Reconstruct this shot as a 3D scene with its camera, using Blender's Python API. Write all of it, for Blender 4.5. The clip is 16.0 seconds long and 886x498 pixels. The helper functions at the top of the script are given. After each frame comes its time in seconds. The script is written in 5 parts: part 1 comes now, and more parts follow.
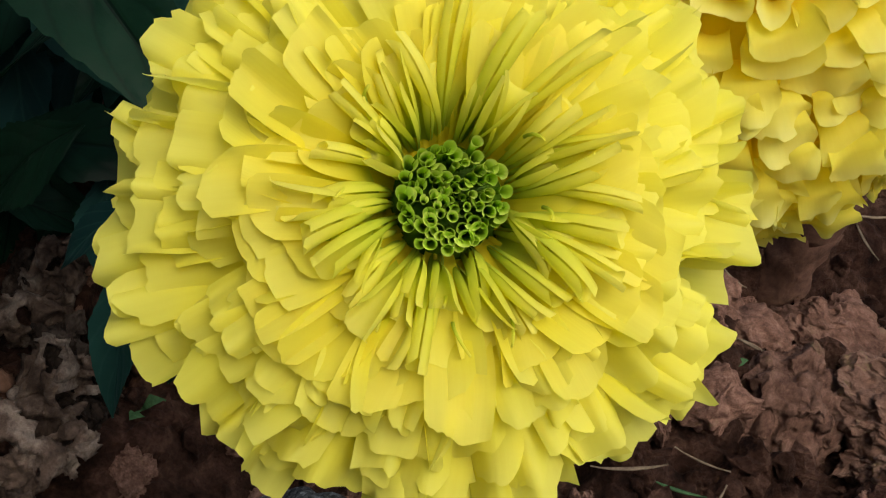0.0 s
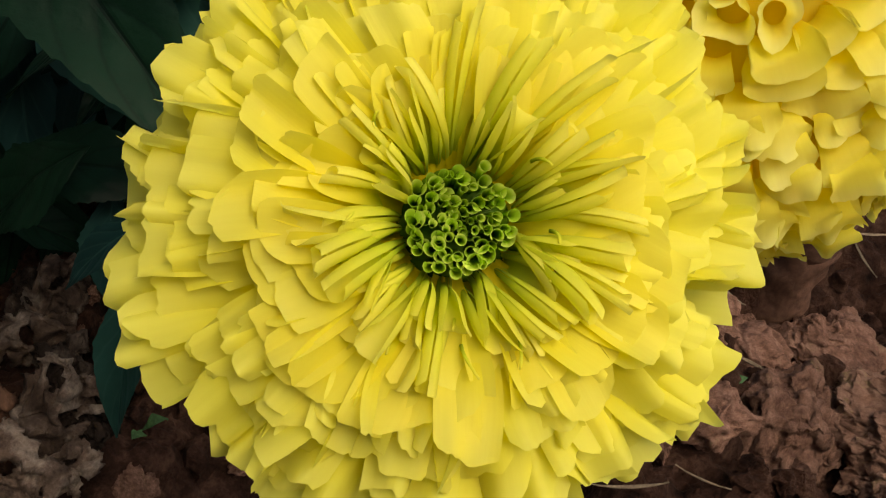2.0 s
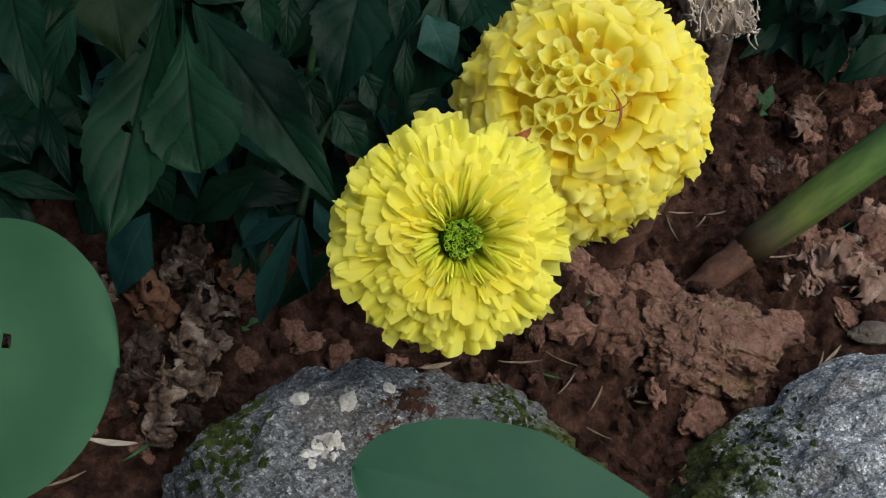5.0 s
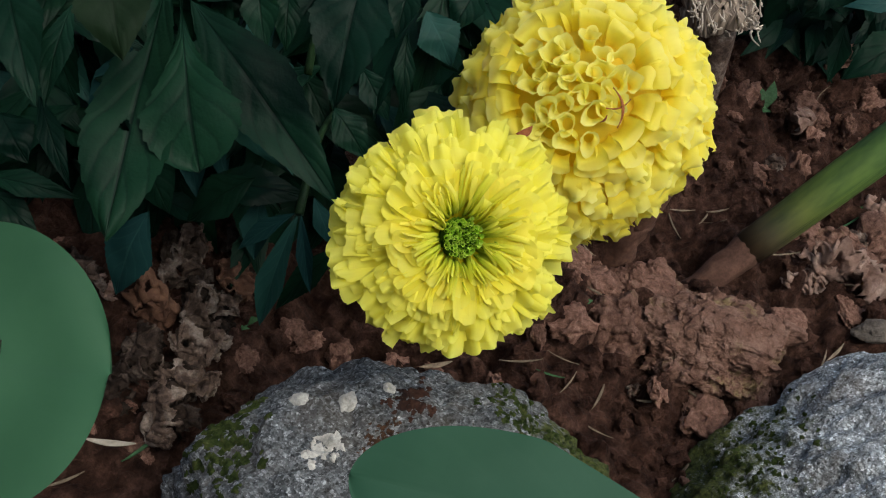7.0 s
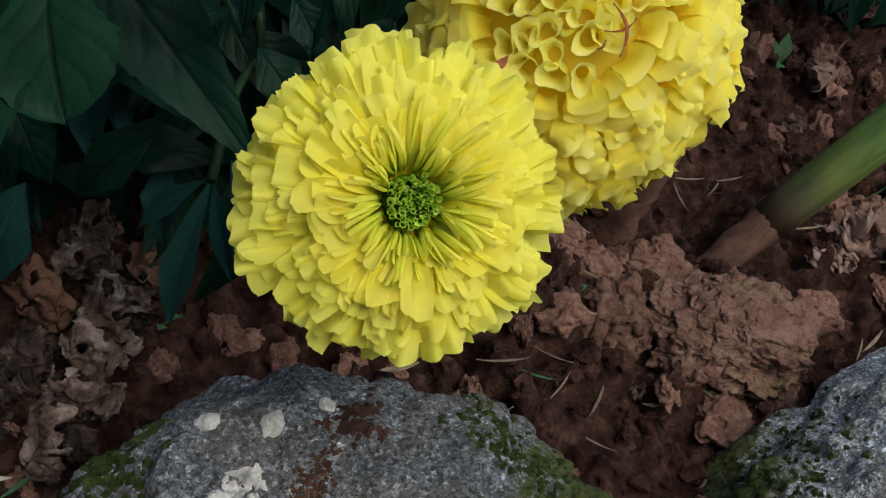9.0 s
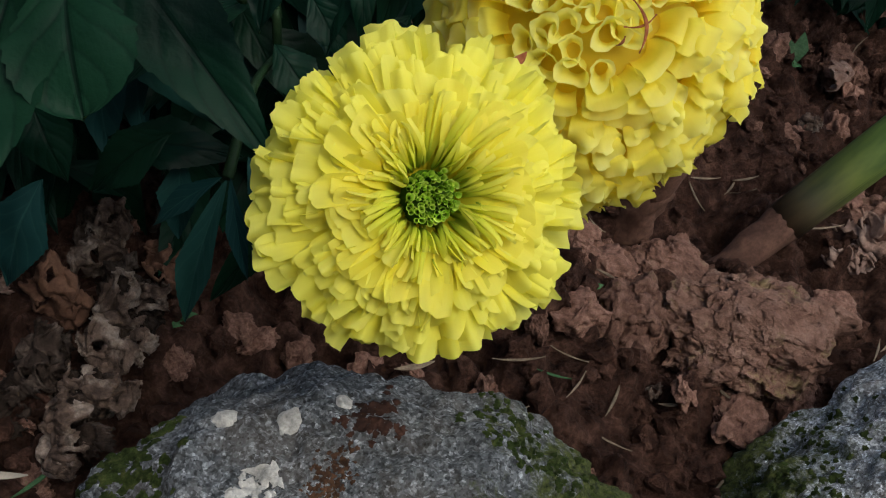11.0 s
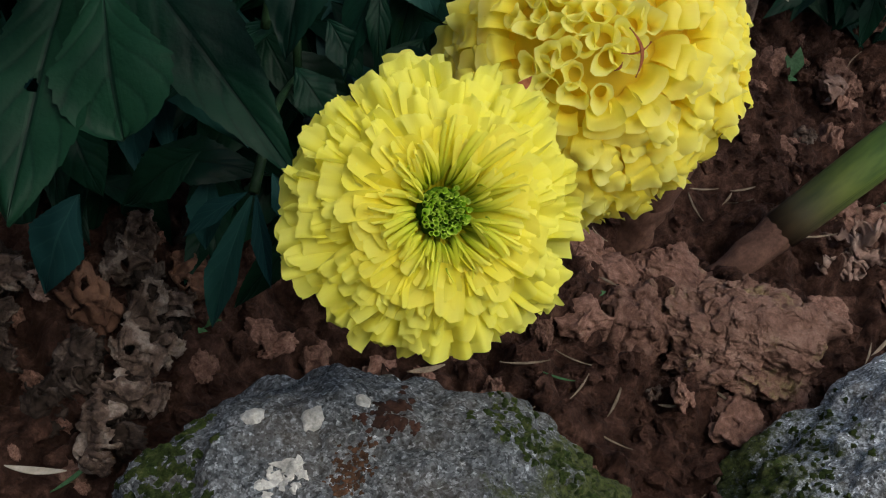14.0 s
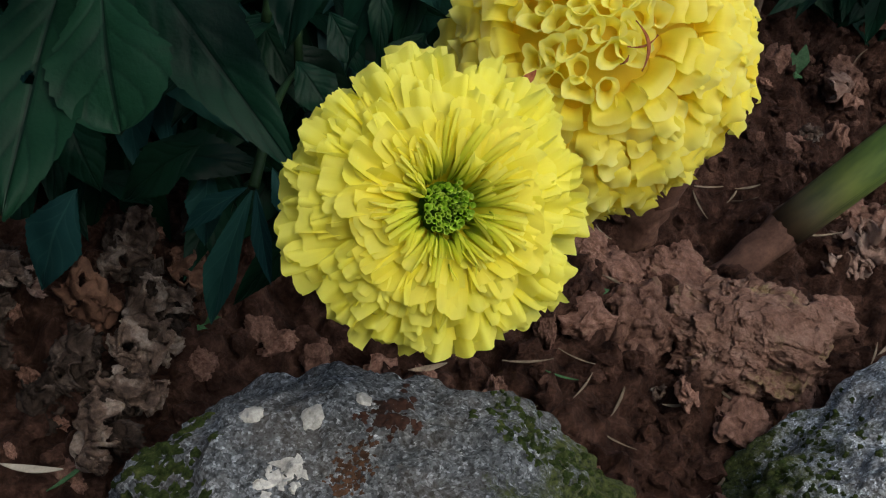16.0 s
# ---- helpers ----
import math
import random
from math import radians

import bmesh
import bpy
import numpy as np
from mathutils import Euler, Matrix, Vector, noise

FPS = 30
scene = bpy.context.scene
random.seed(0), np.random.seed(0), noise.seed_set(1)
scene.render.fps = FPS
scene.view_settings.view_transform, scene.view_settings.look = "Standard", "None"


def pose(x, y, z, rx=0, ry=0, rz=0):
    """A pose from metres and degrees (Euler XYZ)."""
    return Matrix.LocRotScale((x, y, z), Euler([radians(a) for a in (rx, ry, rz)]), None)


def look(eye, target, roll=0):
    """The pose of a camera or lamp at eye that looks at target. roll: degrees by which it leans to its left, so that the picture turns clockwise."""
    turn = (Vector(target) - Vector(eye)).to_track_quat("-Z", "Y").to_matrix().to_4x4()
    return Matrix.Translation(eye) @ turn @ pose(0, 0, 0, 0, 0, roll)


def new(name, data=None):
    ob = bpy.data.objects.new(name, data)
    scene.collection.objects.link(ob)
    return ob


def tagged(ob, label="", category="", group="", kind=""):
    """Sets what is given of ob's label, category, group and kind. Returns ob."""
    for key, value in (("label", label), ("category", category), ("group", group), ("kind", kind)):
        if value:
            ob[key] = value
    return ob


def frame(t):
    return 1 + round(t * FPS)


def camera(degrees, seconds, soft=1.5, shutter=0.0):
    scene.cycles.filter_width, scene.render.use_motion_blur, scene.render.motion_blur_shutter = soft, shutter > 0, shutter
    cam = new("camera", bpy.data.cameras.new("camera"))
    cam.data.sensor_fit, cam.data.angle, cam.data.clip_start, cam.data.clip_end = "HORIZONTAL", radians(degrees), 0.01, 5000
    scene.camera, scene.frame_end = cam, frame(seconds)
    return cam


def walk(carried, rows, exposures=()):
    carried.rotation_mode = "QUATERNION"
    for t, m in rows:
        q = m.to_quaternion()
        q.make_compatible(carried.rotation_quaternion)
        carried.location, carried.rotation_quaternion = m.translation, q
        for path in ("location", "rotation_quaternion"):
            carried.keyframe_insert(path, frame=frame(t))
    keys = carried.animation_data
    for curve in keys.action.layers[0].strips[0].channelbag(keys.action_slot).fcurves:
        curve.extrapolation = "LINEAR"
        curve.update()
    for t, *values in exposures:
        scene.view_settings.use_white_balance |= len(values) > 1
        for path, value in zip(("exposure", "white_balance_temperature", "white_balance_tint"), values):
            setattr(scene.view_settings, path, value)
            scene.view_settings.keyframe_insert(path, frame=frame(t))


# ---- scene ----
cam = camera(41.4, 16.0, soft=1.1)
PATH = [
    (0, (0.01538, -0.07664, 0.29446), (-0.01833, 0.14396, 0.02483), -0.13),
    (0.5, (0.01448, -0.07639, 0.29375), (-0.02112, 0.14403, 0.02422), -0.30),
    (1, (0.01499, -0.07729, 0.29651), (-0.02298, 0.14837, 0.03168), -0.82),
    (1.5, (0.01487, -0.07758, 0.29680), (-0.01781, 0.14867, 0.03177), 0.14),
    (2, (0.01425, -0.07705, 0.29590), (-0.01890, 0.14726, 0.02927), 0.00),
    (2.5, (0.01386, -0.07744, 0.29629), (-0.01680, 0.14620, 0.02881), 0.68),
    (3, (0.01378, -0.07792, 0.29644), (-0.02072, 0.14556, 0.02930), -0.14),
    (3.2, (0.01370, -0.07897, 0.29794), (-0.02034, 0.14414, 0.03042), -0.05),
    (3.5, (0.01239, -0.09536, 0.32137), (-0.01446, 0.12177, 0.04818), 1.49),
    (3.7, (0.00842, -0.10878, 0.33977), (-0.00445, 0.10657, 0.06417), 4.49),
    (4, (0.00498, -0.14538, 0.38963), (-0.00272, 0.06897, 0.11306), 5.73),
    (4.3, (0.00223, -0.17466, 0.42952), (-0.00134, 0.03886, 0.15222), 6.73),
    (4.6, (0.00051, -0.19296, 0.45445), (-0.00048, 0.02002, 0.17672), 7.36),
    (5, (-0.00018, -0.20028, 0.46442), (-0.00014, 0.01249, 0.18652), 7.60),
    (5.8, (-0.00018, -0.20028, 0.46442), (-0.00014, 0.01249, 0.18652), 7.60),
    (6, (-0.00174, -0.19679, 0.46019), (-0.00099, 0.01550, 0.18193), 7.81),
    (6.5, (-0.00117, -0.19791, 0.46180), (0.00002, 0.01341, 0.18279), 7.95),
    (7, (0.00009, -0.19772, 0.46265), (-0.00024, 0.01410, 0.18402), 7.48),
    (7.5, (-0.00033, -0.19347, 0.45763), (0.00128, 0.01923, 0.17968), 7.94),
    (8, (0.00717, -0.16375, 0.42426), (0.00524, 0.04883, 0.14622), 5.26),
    (8.5, (0.00957, -0.14788, 0.39586), (0.01316, 0.06280, 0.11640), 7.05),
    (8.7, (0.00948, -0.14726, 0.39162), (0.01312, 0.06221, 0.11125), 7.27),
    (9.7, (0.00966, -0.14822, 0.39151), (0.01149, 0.06130, 0.11115), 6.86),
    (10.8, (0.00984, -0.14917, 0.39140), (0.00987, 0.06039, 0.11106), 6.46),
    (11, (0.00811, -0.14764, 0.38970), (0.00803, 0.06198, 0.10942), 6.60),
    (11.5, (0.01022, -0.15120, 0.39503), (0.01089, 0.05880, 0.11503), 6.62),
    (12, (0.00851, -0.15115, 0.39447), (0.00820, 0.05828, 0.11404), 6.44),
    (12.5, (0.00866, -0.15204, 0.39582), (0.00798, 0.05806, 0.11589), 6.35),
    (13, (0.00863, -0.15316, 0.39744), (0.00752, 0.05717, 0.11769), 6.37),
    (13.5, (0.00634, -0.15693, 0.40322), (0.00419, 0.05452, 0.12432), 6.06),
    (14, (0.00657, -0.16057, 0.40779), (0.00453, 0.05061, 0.12869), 6.04),
    (14.5, (0.00614, -0.15907, 0.40646), (0.00440, 0.05221, 0.12743), 6.18),
    (15, (0.00563, -0.15946, 0.40611), (0.00382, 0.05172, 0.12700), 6.21),
    (15.5, (0.00604, -0.15791, 0.40346), (0.00391, 0.05265, 0.12389), 6.13),
    (16, (0.00638, -0.15821, 0.40356), (0.00392, 0.05265, 0.12423), 6.12),
]
walk(cam, [(t, look(eye, target, roll)) for t, eye, target, roll in PATH],
     exposures=[(0.0, 0.62, 6800, 5), (1.0, 0.62, 6900, 5), (3.0, 0.62, 8700, 10), (3.7, 0.62, 8700, 10), (4.8, 0.63, 6300, 2), (7.1, 0.63, 6300, 2), (7.5, 0.32, 6300, 3), (8.0, 0.30, 6200, 3), (8.4, 0.49, 6200, 3), (16.0, 0.48, 6250, 3)])

# ---- light: open shade under a bright hazy sky ----
world = bpy.data.worlds.new("sky")
scene.world = world
world.use_nodes = True
wn = world.node_tree.nodes
sky = wn.new("ShaderNodeTexSky")
sky.sky_type = "NISHITA"
sky.sun_disc = False
sky.sun_elevation = radians(60)
sky.sun_rotation = radians(119)
sky.air_density = 1.0
sky.dust_density = 4.0
wn["Background"].inputs["Strength"].default_value = 0.15
world.node_tree.links.new(sky.outputs["Color"], wn["Background"].inputs["Color"])
sun = new("sun", bpy.data.lights.new("sun", "SUN"))
sun.data.energy = 0.8
sun.data.angle = radians(40)
sun.data.color = (1.0, 0.96, 0.9)
sun.matrix_world = look((2.2, -1.22, 4.36), (0, 0, 0))

# ---- materials ----


def material(name, rough=0.6, spec=0.4):
    m = bpy.data.materials.new(name)
    m.use_nodes = True
    b = m.node_tree.nodes["Principled BSDF"]
    b.inputs["Roughness"].default_value = rough
    b.inputs["Specular IOR Level"].default_value = spec
    return m, m.node_tree.nodes, m.node_tree.links, b


def ramp(nodes, stops):
    r = nodes.new("ShaderNodeValToRGB")
    e = r.color_ramp.elements
    e[1].position, e[1].color = stops[-1][0], (*stops[-1][1], 1)
    e[0].position, e[0].color = stops[0][0], (*stops[0][1], 1)
    for p, c in stops[1:-1]:
        e.new(p).color = (*c, 1)
    return r


def tex(nodes, links, kind, scale, detail=4.0, rough=0.6, coord="Object"):
    t = nodes.new(kind)
    t.inputs["Scale"].default_value = scale
    if "Detail" in t.inputs:
        t.inputs["Detail"].default_value = 0.0 if "Voronoi" in kind else detail
    if "Roughness" in t.inputs:
        t.inputs["Roughness"].default_value = rough
    c = nodes.new("ShaderNodeTexCoord")
    links.new(c.outputs[coord], t.inputs["Vector"])
    return t


def mixed(nodes, links, a, b, fac, mode="MIX"):
    m = nodes.new("ShaderNodeMix")
    m.data_type, m.blend_type = "RGBA", mode
    for sock, v in ((m.inputs[0], fac), (m.inputs[6], a), (m.inputs[7], b)):
        if hasattr(v, "is_linked"):
            links.new(v, sock)
        elif isinstance(v, tuple):
            sock.default_value = (*v, 1)
        else:
            sock.default_value = v
    return m.outputs[2]


def bumped(nodes, links, bsdf, height, strength, distance):
    bp = nodes.new("ShaderNodeBump")
    bp.inputs["Strength"].default_value = strength
    bp.inputs["Distance"].default_value = distance
    links.new(height, bp.inputs["Height"])
    links.new(bp.outputs["Normal"], bsdf.inputs["Normal"])


def petal_material(name, stops, glow=0.35, vary=0.5):
    """A thin petal: colour runs from the base to the tip, and light comes through."""
    m, n, l, b = material(name, 0.55, 0.25)
    uv = n.new("ShaderNodeUVMap")
    sep = n.new("ShaderNodeSeparateXYZ")
    l.new(uv.outputs["UV"], sep.inputs["Vector"])
    info = n.new("ShaderNodeObjectInfo")
    shift = n.new("ShaderNodeMath")
    shift.operation = "MULTIPLY_ADD"
    shift.inputs[1].default_value = 0.34 * vary
    shift.inputs[2].default_value = -0.17 * vary
    l.new(info.outputs["Random"], shift.inputs[0])
    add = n.new("ShaderNodeMath")
    add.operation = "ADD"
    l.new(sep.outputs["Y"], add.inputs[0])
    l.new(shift.outputs[0], add.inputs[1])
    r = ramp(n, stops)
    l.new(add.outputs[0], r.inputs["Fac"])
    streak = n.new("ShaderNodeTexNoise")
    streak.inputs["Scale"].default_value = 1.0
    streak.inputs["Detail"].default_value = 3
    scl = n.new("ShaderNodeMapping")
    scl.inputs["Scale"].default_value = (14, 1.2, 1)
    l.new(uv.outputs["UV"], scl.inputs["Vector"])
    off = n.new("ShaderNodeVectorMath")
    off.operation = "ADD"
    l.new(scl.outputs["Vector"], off.inputs[0])
    l.new(info.outputs["Random"], off.inputs[1])
    l.new(off.outputs["Vector"], streak.inputs["Vector"])
    tone = ramp(n, [(0.3, (0.98, 0.97, 0.93)), (0.7, (1, 1, 1))])
    l.new(streak.outputs["Fac"], tone.inputs["Fac"])
    col = mixed(n, l, r.outputs["Color"], tone.outputs["Color"], 1.0, "MULTIPLY")
    l.new(col, b.inputs["Base Color"])
    bumped(n, l, b, streak.outputs["Fac"], 0.2, 0.0003)
    tr = n.new("ShaderNodeBsdfTranslucent")
    l.new(col, tr.inputs["Color"])
    mix = n.new("ShaderNodeMixShader")
    mix.inputs[0].default_value = glow
    l.new(b.outputs[0], mix.inputs[1])
    l.new(tr.outputs[0], mix.inputs[2])
    l.new(mix.outputs[0], n["Material Output"].inputs["Surface"])
    return m


def leaf_material(name, dark, light, vein, rough=0.45, glow=0.06, vein_share=0.42, gloss=0.09):
    """A blade with a midrib and side veins; the map runs across (x) and along (y) the blade."""
    m, n, l, b = material(name, rough, gloss)
    uv = n.new("ShaderNodeUVMap")
    sep = n.new("ShaderNodeSeparateXYZ")
    l.new(uv.outputs["UV"], sep.inputs["Vector"])

    def math_node(op, a, c=0.0):
        k = n.new("ShaderNodeMath")
        k.operation = op
        for sock, v in ((k.inputs[0], a), (k.inputs[1], c)):
            if hasattr(v, "is_linked"):
                l.new(v, sock)
            else:
                sock.default_value = v
        return k.outputs[0]

    big = tex(n, l, "ShaderNodeTexNoise", 28, 5)
    side = math_node("ABSOLUTE", math_node("SUBTRACT", sep.outputs["X"], 0.5))
    rib = math_node("LESS_THAN", side, 0.022)
    wave = math_node("SINE", math_node("MULTIPLY", math_node("SUBTRACT", math_node("ADD", sep.outputs["Y"], math_node("MULTIPLY", big.outputs["Fac"], 0.22)), math_node("MULTIPLY", side, 0.62)), 17.0))
    lateral = math_node("MULTIPLY", math_node("POWER", math_node("ABSOLUTE", wave), 40.0), 0.55)
    veins = math_node("MAXIMUM", rib, lateral)
    fine = tex(n, l, "ShaderNodeTexNoise", 900, 3)
    # paler noise patches in the dark leaves stand in for sheen
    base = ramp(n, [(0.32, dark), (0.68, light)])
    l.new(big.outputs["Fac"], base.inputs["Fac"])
    info = n.new("ShaderNodeObjectInfo")
    hue = ramp(n, [(0.0, (0.62, 0.74, 0.82)), (0.5, (0.95, 1, 1)), (1.0, (1.0, 1.06, 0.94))])
    l.new(info.outputs["Random"], hue.inputs["Fac"])
    col = mixed(n, l, base.outputs["Color"], hue.outputs["Color"], 1.0, "MULTIPLY")
    col = mixed(n, l, col, vein, math_node("MULTIPLY", veins, vein_share))
    l.new(col, b.inputs["Base Color"])
    groove = math_node("MINIMUM", math_node("MULTIPLY", side, 20.0), 1.0)
    pillow = math_node("SUBTRACT", 1.0, math_node("POWER", math_node("ABSOLUTE", wave), 5.0))
    height = math_node("ADD", math_node("MULTIPLY", math_node("ADD", math_node("MULTIPLY", pillow, 0.22), math_node("MULTIPLY", groove, 0.35)), 1.0), math_node("MULTIPLY", fine.outputs["Fac"], 0.15))
    height = math_node("ADD", height, math_node("MULTIPLY", big.outputs["Fac"], 2.0))
    bumped(n, l, b, height, 0.8 * vein_share, 0.0010)
    tr = n.new("ShaderNodeBsdfTranslucent")
    l.new(col, tr.inputs["Color"])
    mix = n.new("ShaderNodeMixShader")
    mix.inputs[0].default_value = glow
    l.new(b.outputs[0], mix.inputs[1])
    l.new(tr.outputs[0], mix.inputs[2])
    l.new(mix.outputs[0], n["Material Output"].inputs["Surface"])
    return m


def grainy(name, stops, scale, fine_scale, rough=0.9, bump=0.6, dist=0.002, over=None, over_scale=14, over_at=(0.52, 0.64), spec=0.10, speck=0.35):
    """Mineral or withered matter: two scales of noise, with an optional second growth or stain over it."""
    m, n, l, b = material(name, rough, spec)
    a = tex(n, l, "ShaderNodeTexNoise", scale, 8, 0.65)
    r = ramp(n, stops)
    l.new(a.outputs["Fac"], r.inputs["Fac"])
    f = tex(n, l, "ShaderNodeTexNoise", fine_scale, 6, 0.7)
    tone = ramp(n, [(0.3, (1 - speck,) * 3), (0.7, (1 + speck,) * 3)])
    l.new(f.outputs["Fac"], tone.inputs["Fac"])
    col = mixed(n, l, r.outputs["Color"], tone.outputs["Color"], 1.0, "MULTIPLY")
    info = n.new("ShaderNodeObjectInfo")
    own = ramp(n, [(0, (0.72, 0.72, 0.72)), (1, (1.2, 1.2, 1.2))])
    l.new(info.outputs["Random"], own.inputs["Fac"])
    col = mixed(n, l, col, own.outputs["Color"], 1.0, "MULTIPLY")
    if over:
        o = tex(n, l, "ShaderNodeTexNoise", over_scale, 7, 0.7)
        k = ramp(n, [(over_at[0], (0, 0, 0)), (over_at[1], (1, 1, 1))])
        l.new(o.outputs["Fac"], k.inputs["Fac"])
        col = mixed(n, l, col, over, k.outputs["Color"])
    l.new(col, b.inputs["Base Color"])
    h = n.new("ShaderNodeMath")
    h.operation = "ADD"
    l.new(a.outputs["Fac"], h.inputs[0])
    l.new(f.outputs["Fac"], h.inputs[1])
    bumped(n, l, b, h.outputs[0], bump, dist)
    return m


# base stops: the petal's deeper yellow, warmed further for golden shade in the recesses
PETAL = petal_material("petal_yellow", [(0.0, (0.92, 0.77, 0.04)), (0.35, (0.93, 0.83, 0.05)), (0.7, (0.93, 0.88, 0.09)), (1.0, (0.93, 0.90, 0.19))], 0.60)
PETAL_GOLD = petal_material("petal_golden", [(0.0, (0.94, 0.74, 0.05)), (0.4, (0.95, 0.86, 0.10)), (0.75, (0.95, 0.90, 0.19)), (1.0, (0.95, 0.92, 0.30))], 0.60)
RAY_LIME = petal_material("ray_lime", [(0.0, (0.52, 0.62, 0.04)), (0.25, (0.76, 0.80, 0.06)), (0.5, (0.92, 0.85, 0.07)), (1.0, (0.95, 0.89, 0.16))], 0.60, 0.9)
FLORET = petal_material("floret_lime", [(0.0, (0.36, 0.47, 0.03)), (0.25, (0.70, 0.76, 0.07)), (0.6, (0.86, 0.84, 0.10)), (1.0, (0.93, 0.89, 0.19))], 0.60, 1.2)
CORE = petal_material("core_green", [(0.0, (0.08, 0.20, 0.01)), (0.55, (0.22, 0.42, 0.02)), (0.85, (0.50, 0.72, 0.06)), (1.0, (0.78, 0.88, 0.20))], 0.45, 0.5)
# LEAF, LEAF_BIG and LEAF_BROWN carry the shade under the canopy in their colour
LEAF = leaf_material("leaf_shade_dark", (0.0018, 0.0092, 0.0054), (0.0070, 0.0275, 0.0150), (0.0014, 0.005, 0.003), 0.42, vein_share=0.6, gloss=0.06)
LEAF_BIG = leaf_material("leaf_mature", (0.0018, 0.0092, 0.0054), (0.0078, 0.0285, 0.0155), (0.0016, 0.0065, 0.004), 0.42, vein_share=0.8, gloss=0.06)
LEAF_TEAL = leaf_material("leaf_blue_green", (0.010, 0.037, 0.033), (0.020, 0.064, 0.056), (0.034, 0.088, 0.076), 0.5, vein_share=0.35)
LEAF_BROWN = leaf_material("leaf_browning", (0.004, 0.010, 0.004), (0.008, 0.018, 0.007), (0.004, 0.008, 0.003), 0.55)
LEAF_BROAD = leaf_material("leaf_broad", (0.027, 0.074, 0.040), (0.041, 0.102, 0.056), (0.038, 0.092, 0.054), 0.5, 0.15, 0.12)
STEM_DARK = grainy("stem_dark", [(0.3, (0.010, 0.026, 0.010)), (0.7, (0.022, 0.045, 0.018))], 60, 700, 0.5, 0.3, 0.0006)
STEM = grainy("stem_green", [(0.3, (0.05, 0.12, 0.03)), (0.7, (0.09, 0.17, 0.05))], 60, 700, 0.5, 0.3, 0.0006)
# dark stops put some of the shade in the gaps between clods into the soil colour
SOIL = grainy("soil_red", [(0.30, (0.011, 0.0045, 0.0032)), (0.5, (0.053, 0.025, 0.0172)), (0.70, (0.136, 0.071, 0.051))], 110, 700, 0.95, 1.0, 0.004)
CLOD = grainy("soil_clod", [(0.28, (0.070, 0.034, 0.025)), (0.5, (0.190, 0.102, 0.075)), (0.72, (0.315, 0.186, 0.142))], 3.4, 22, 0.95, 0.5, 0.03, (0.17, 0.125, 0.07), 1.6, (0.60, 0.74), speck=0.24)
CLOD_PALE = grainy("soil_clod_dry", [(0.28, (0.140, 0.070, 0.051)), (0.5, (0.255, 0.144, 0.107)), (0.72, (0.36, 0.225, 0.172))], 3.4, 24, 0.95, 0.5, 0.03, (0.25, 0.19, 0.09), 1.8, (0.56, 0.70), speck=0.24)


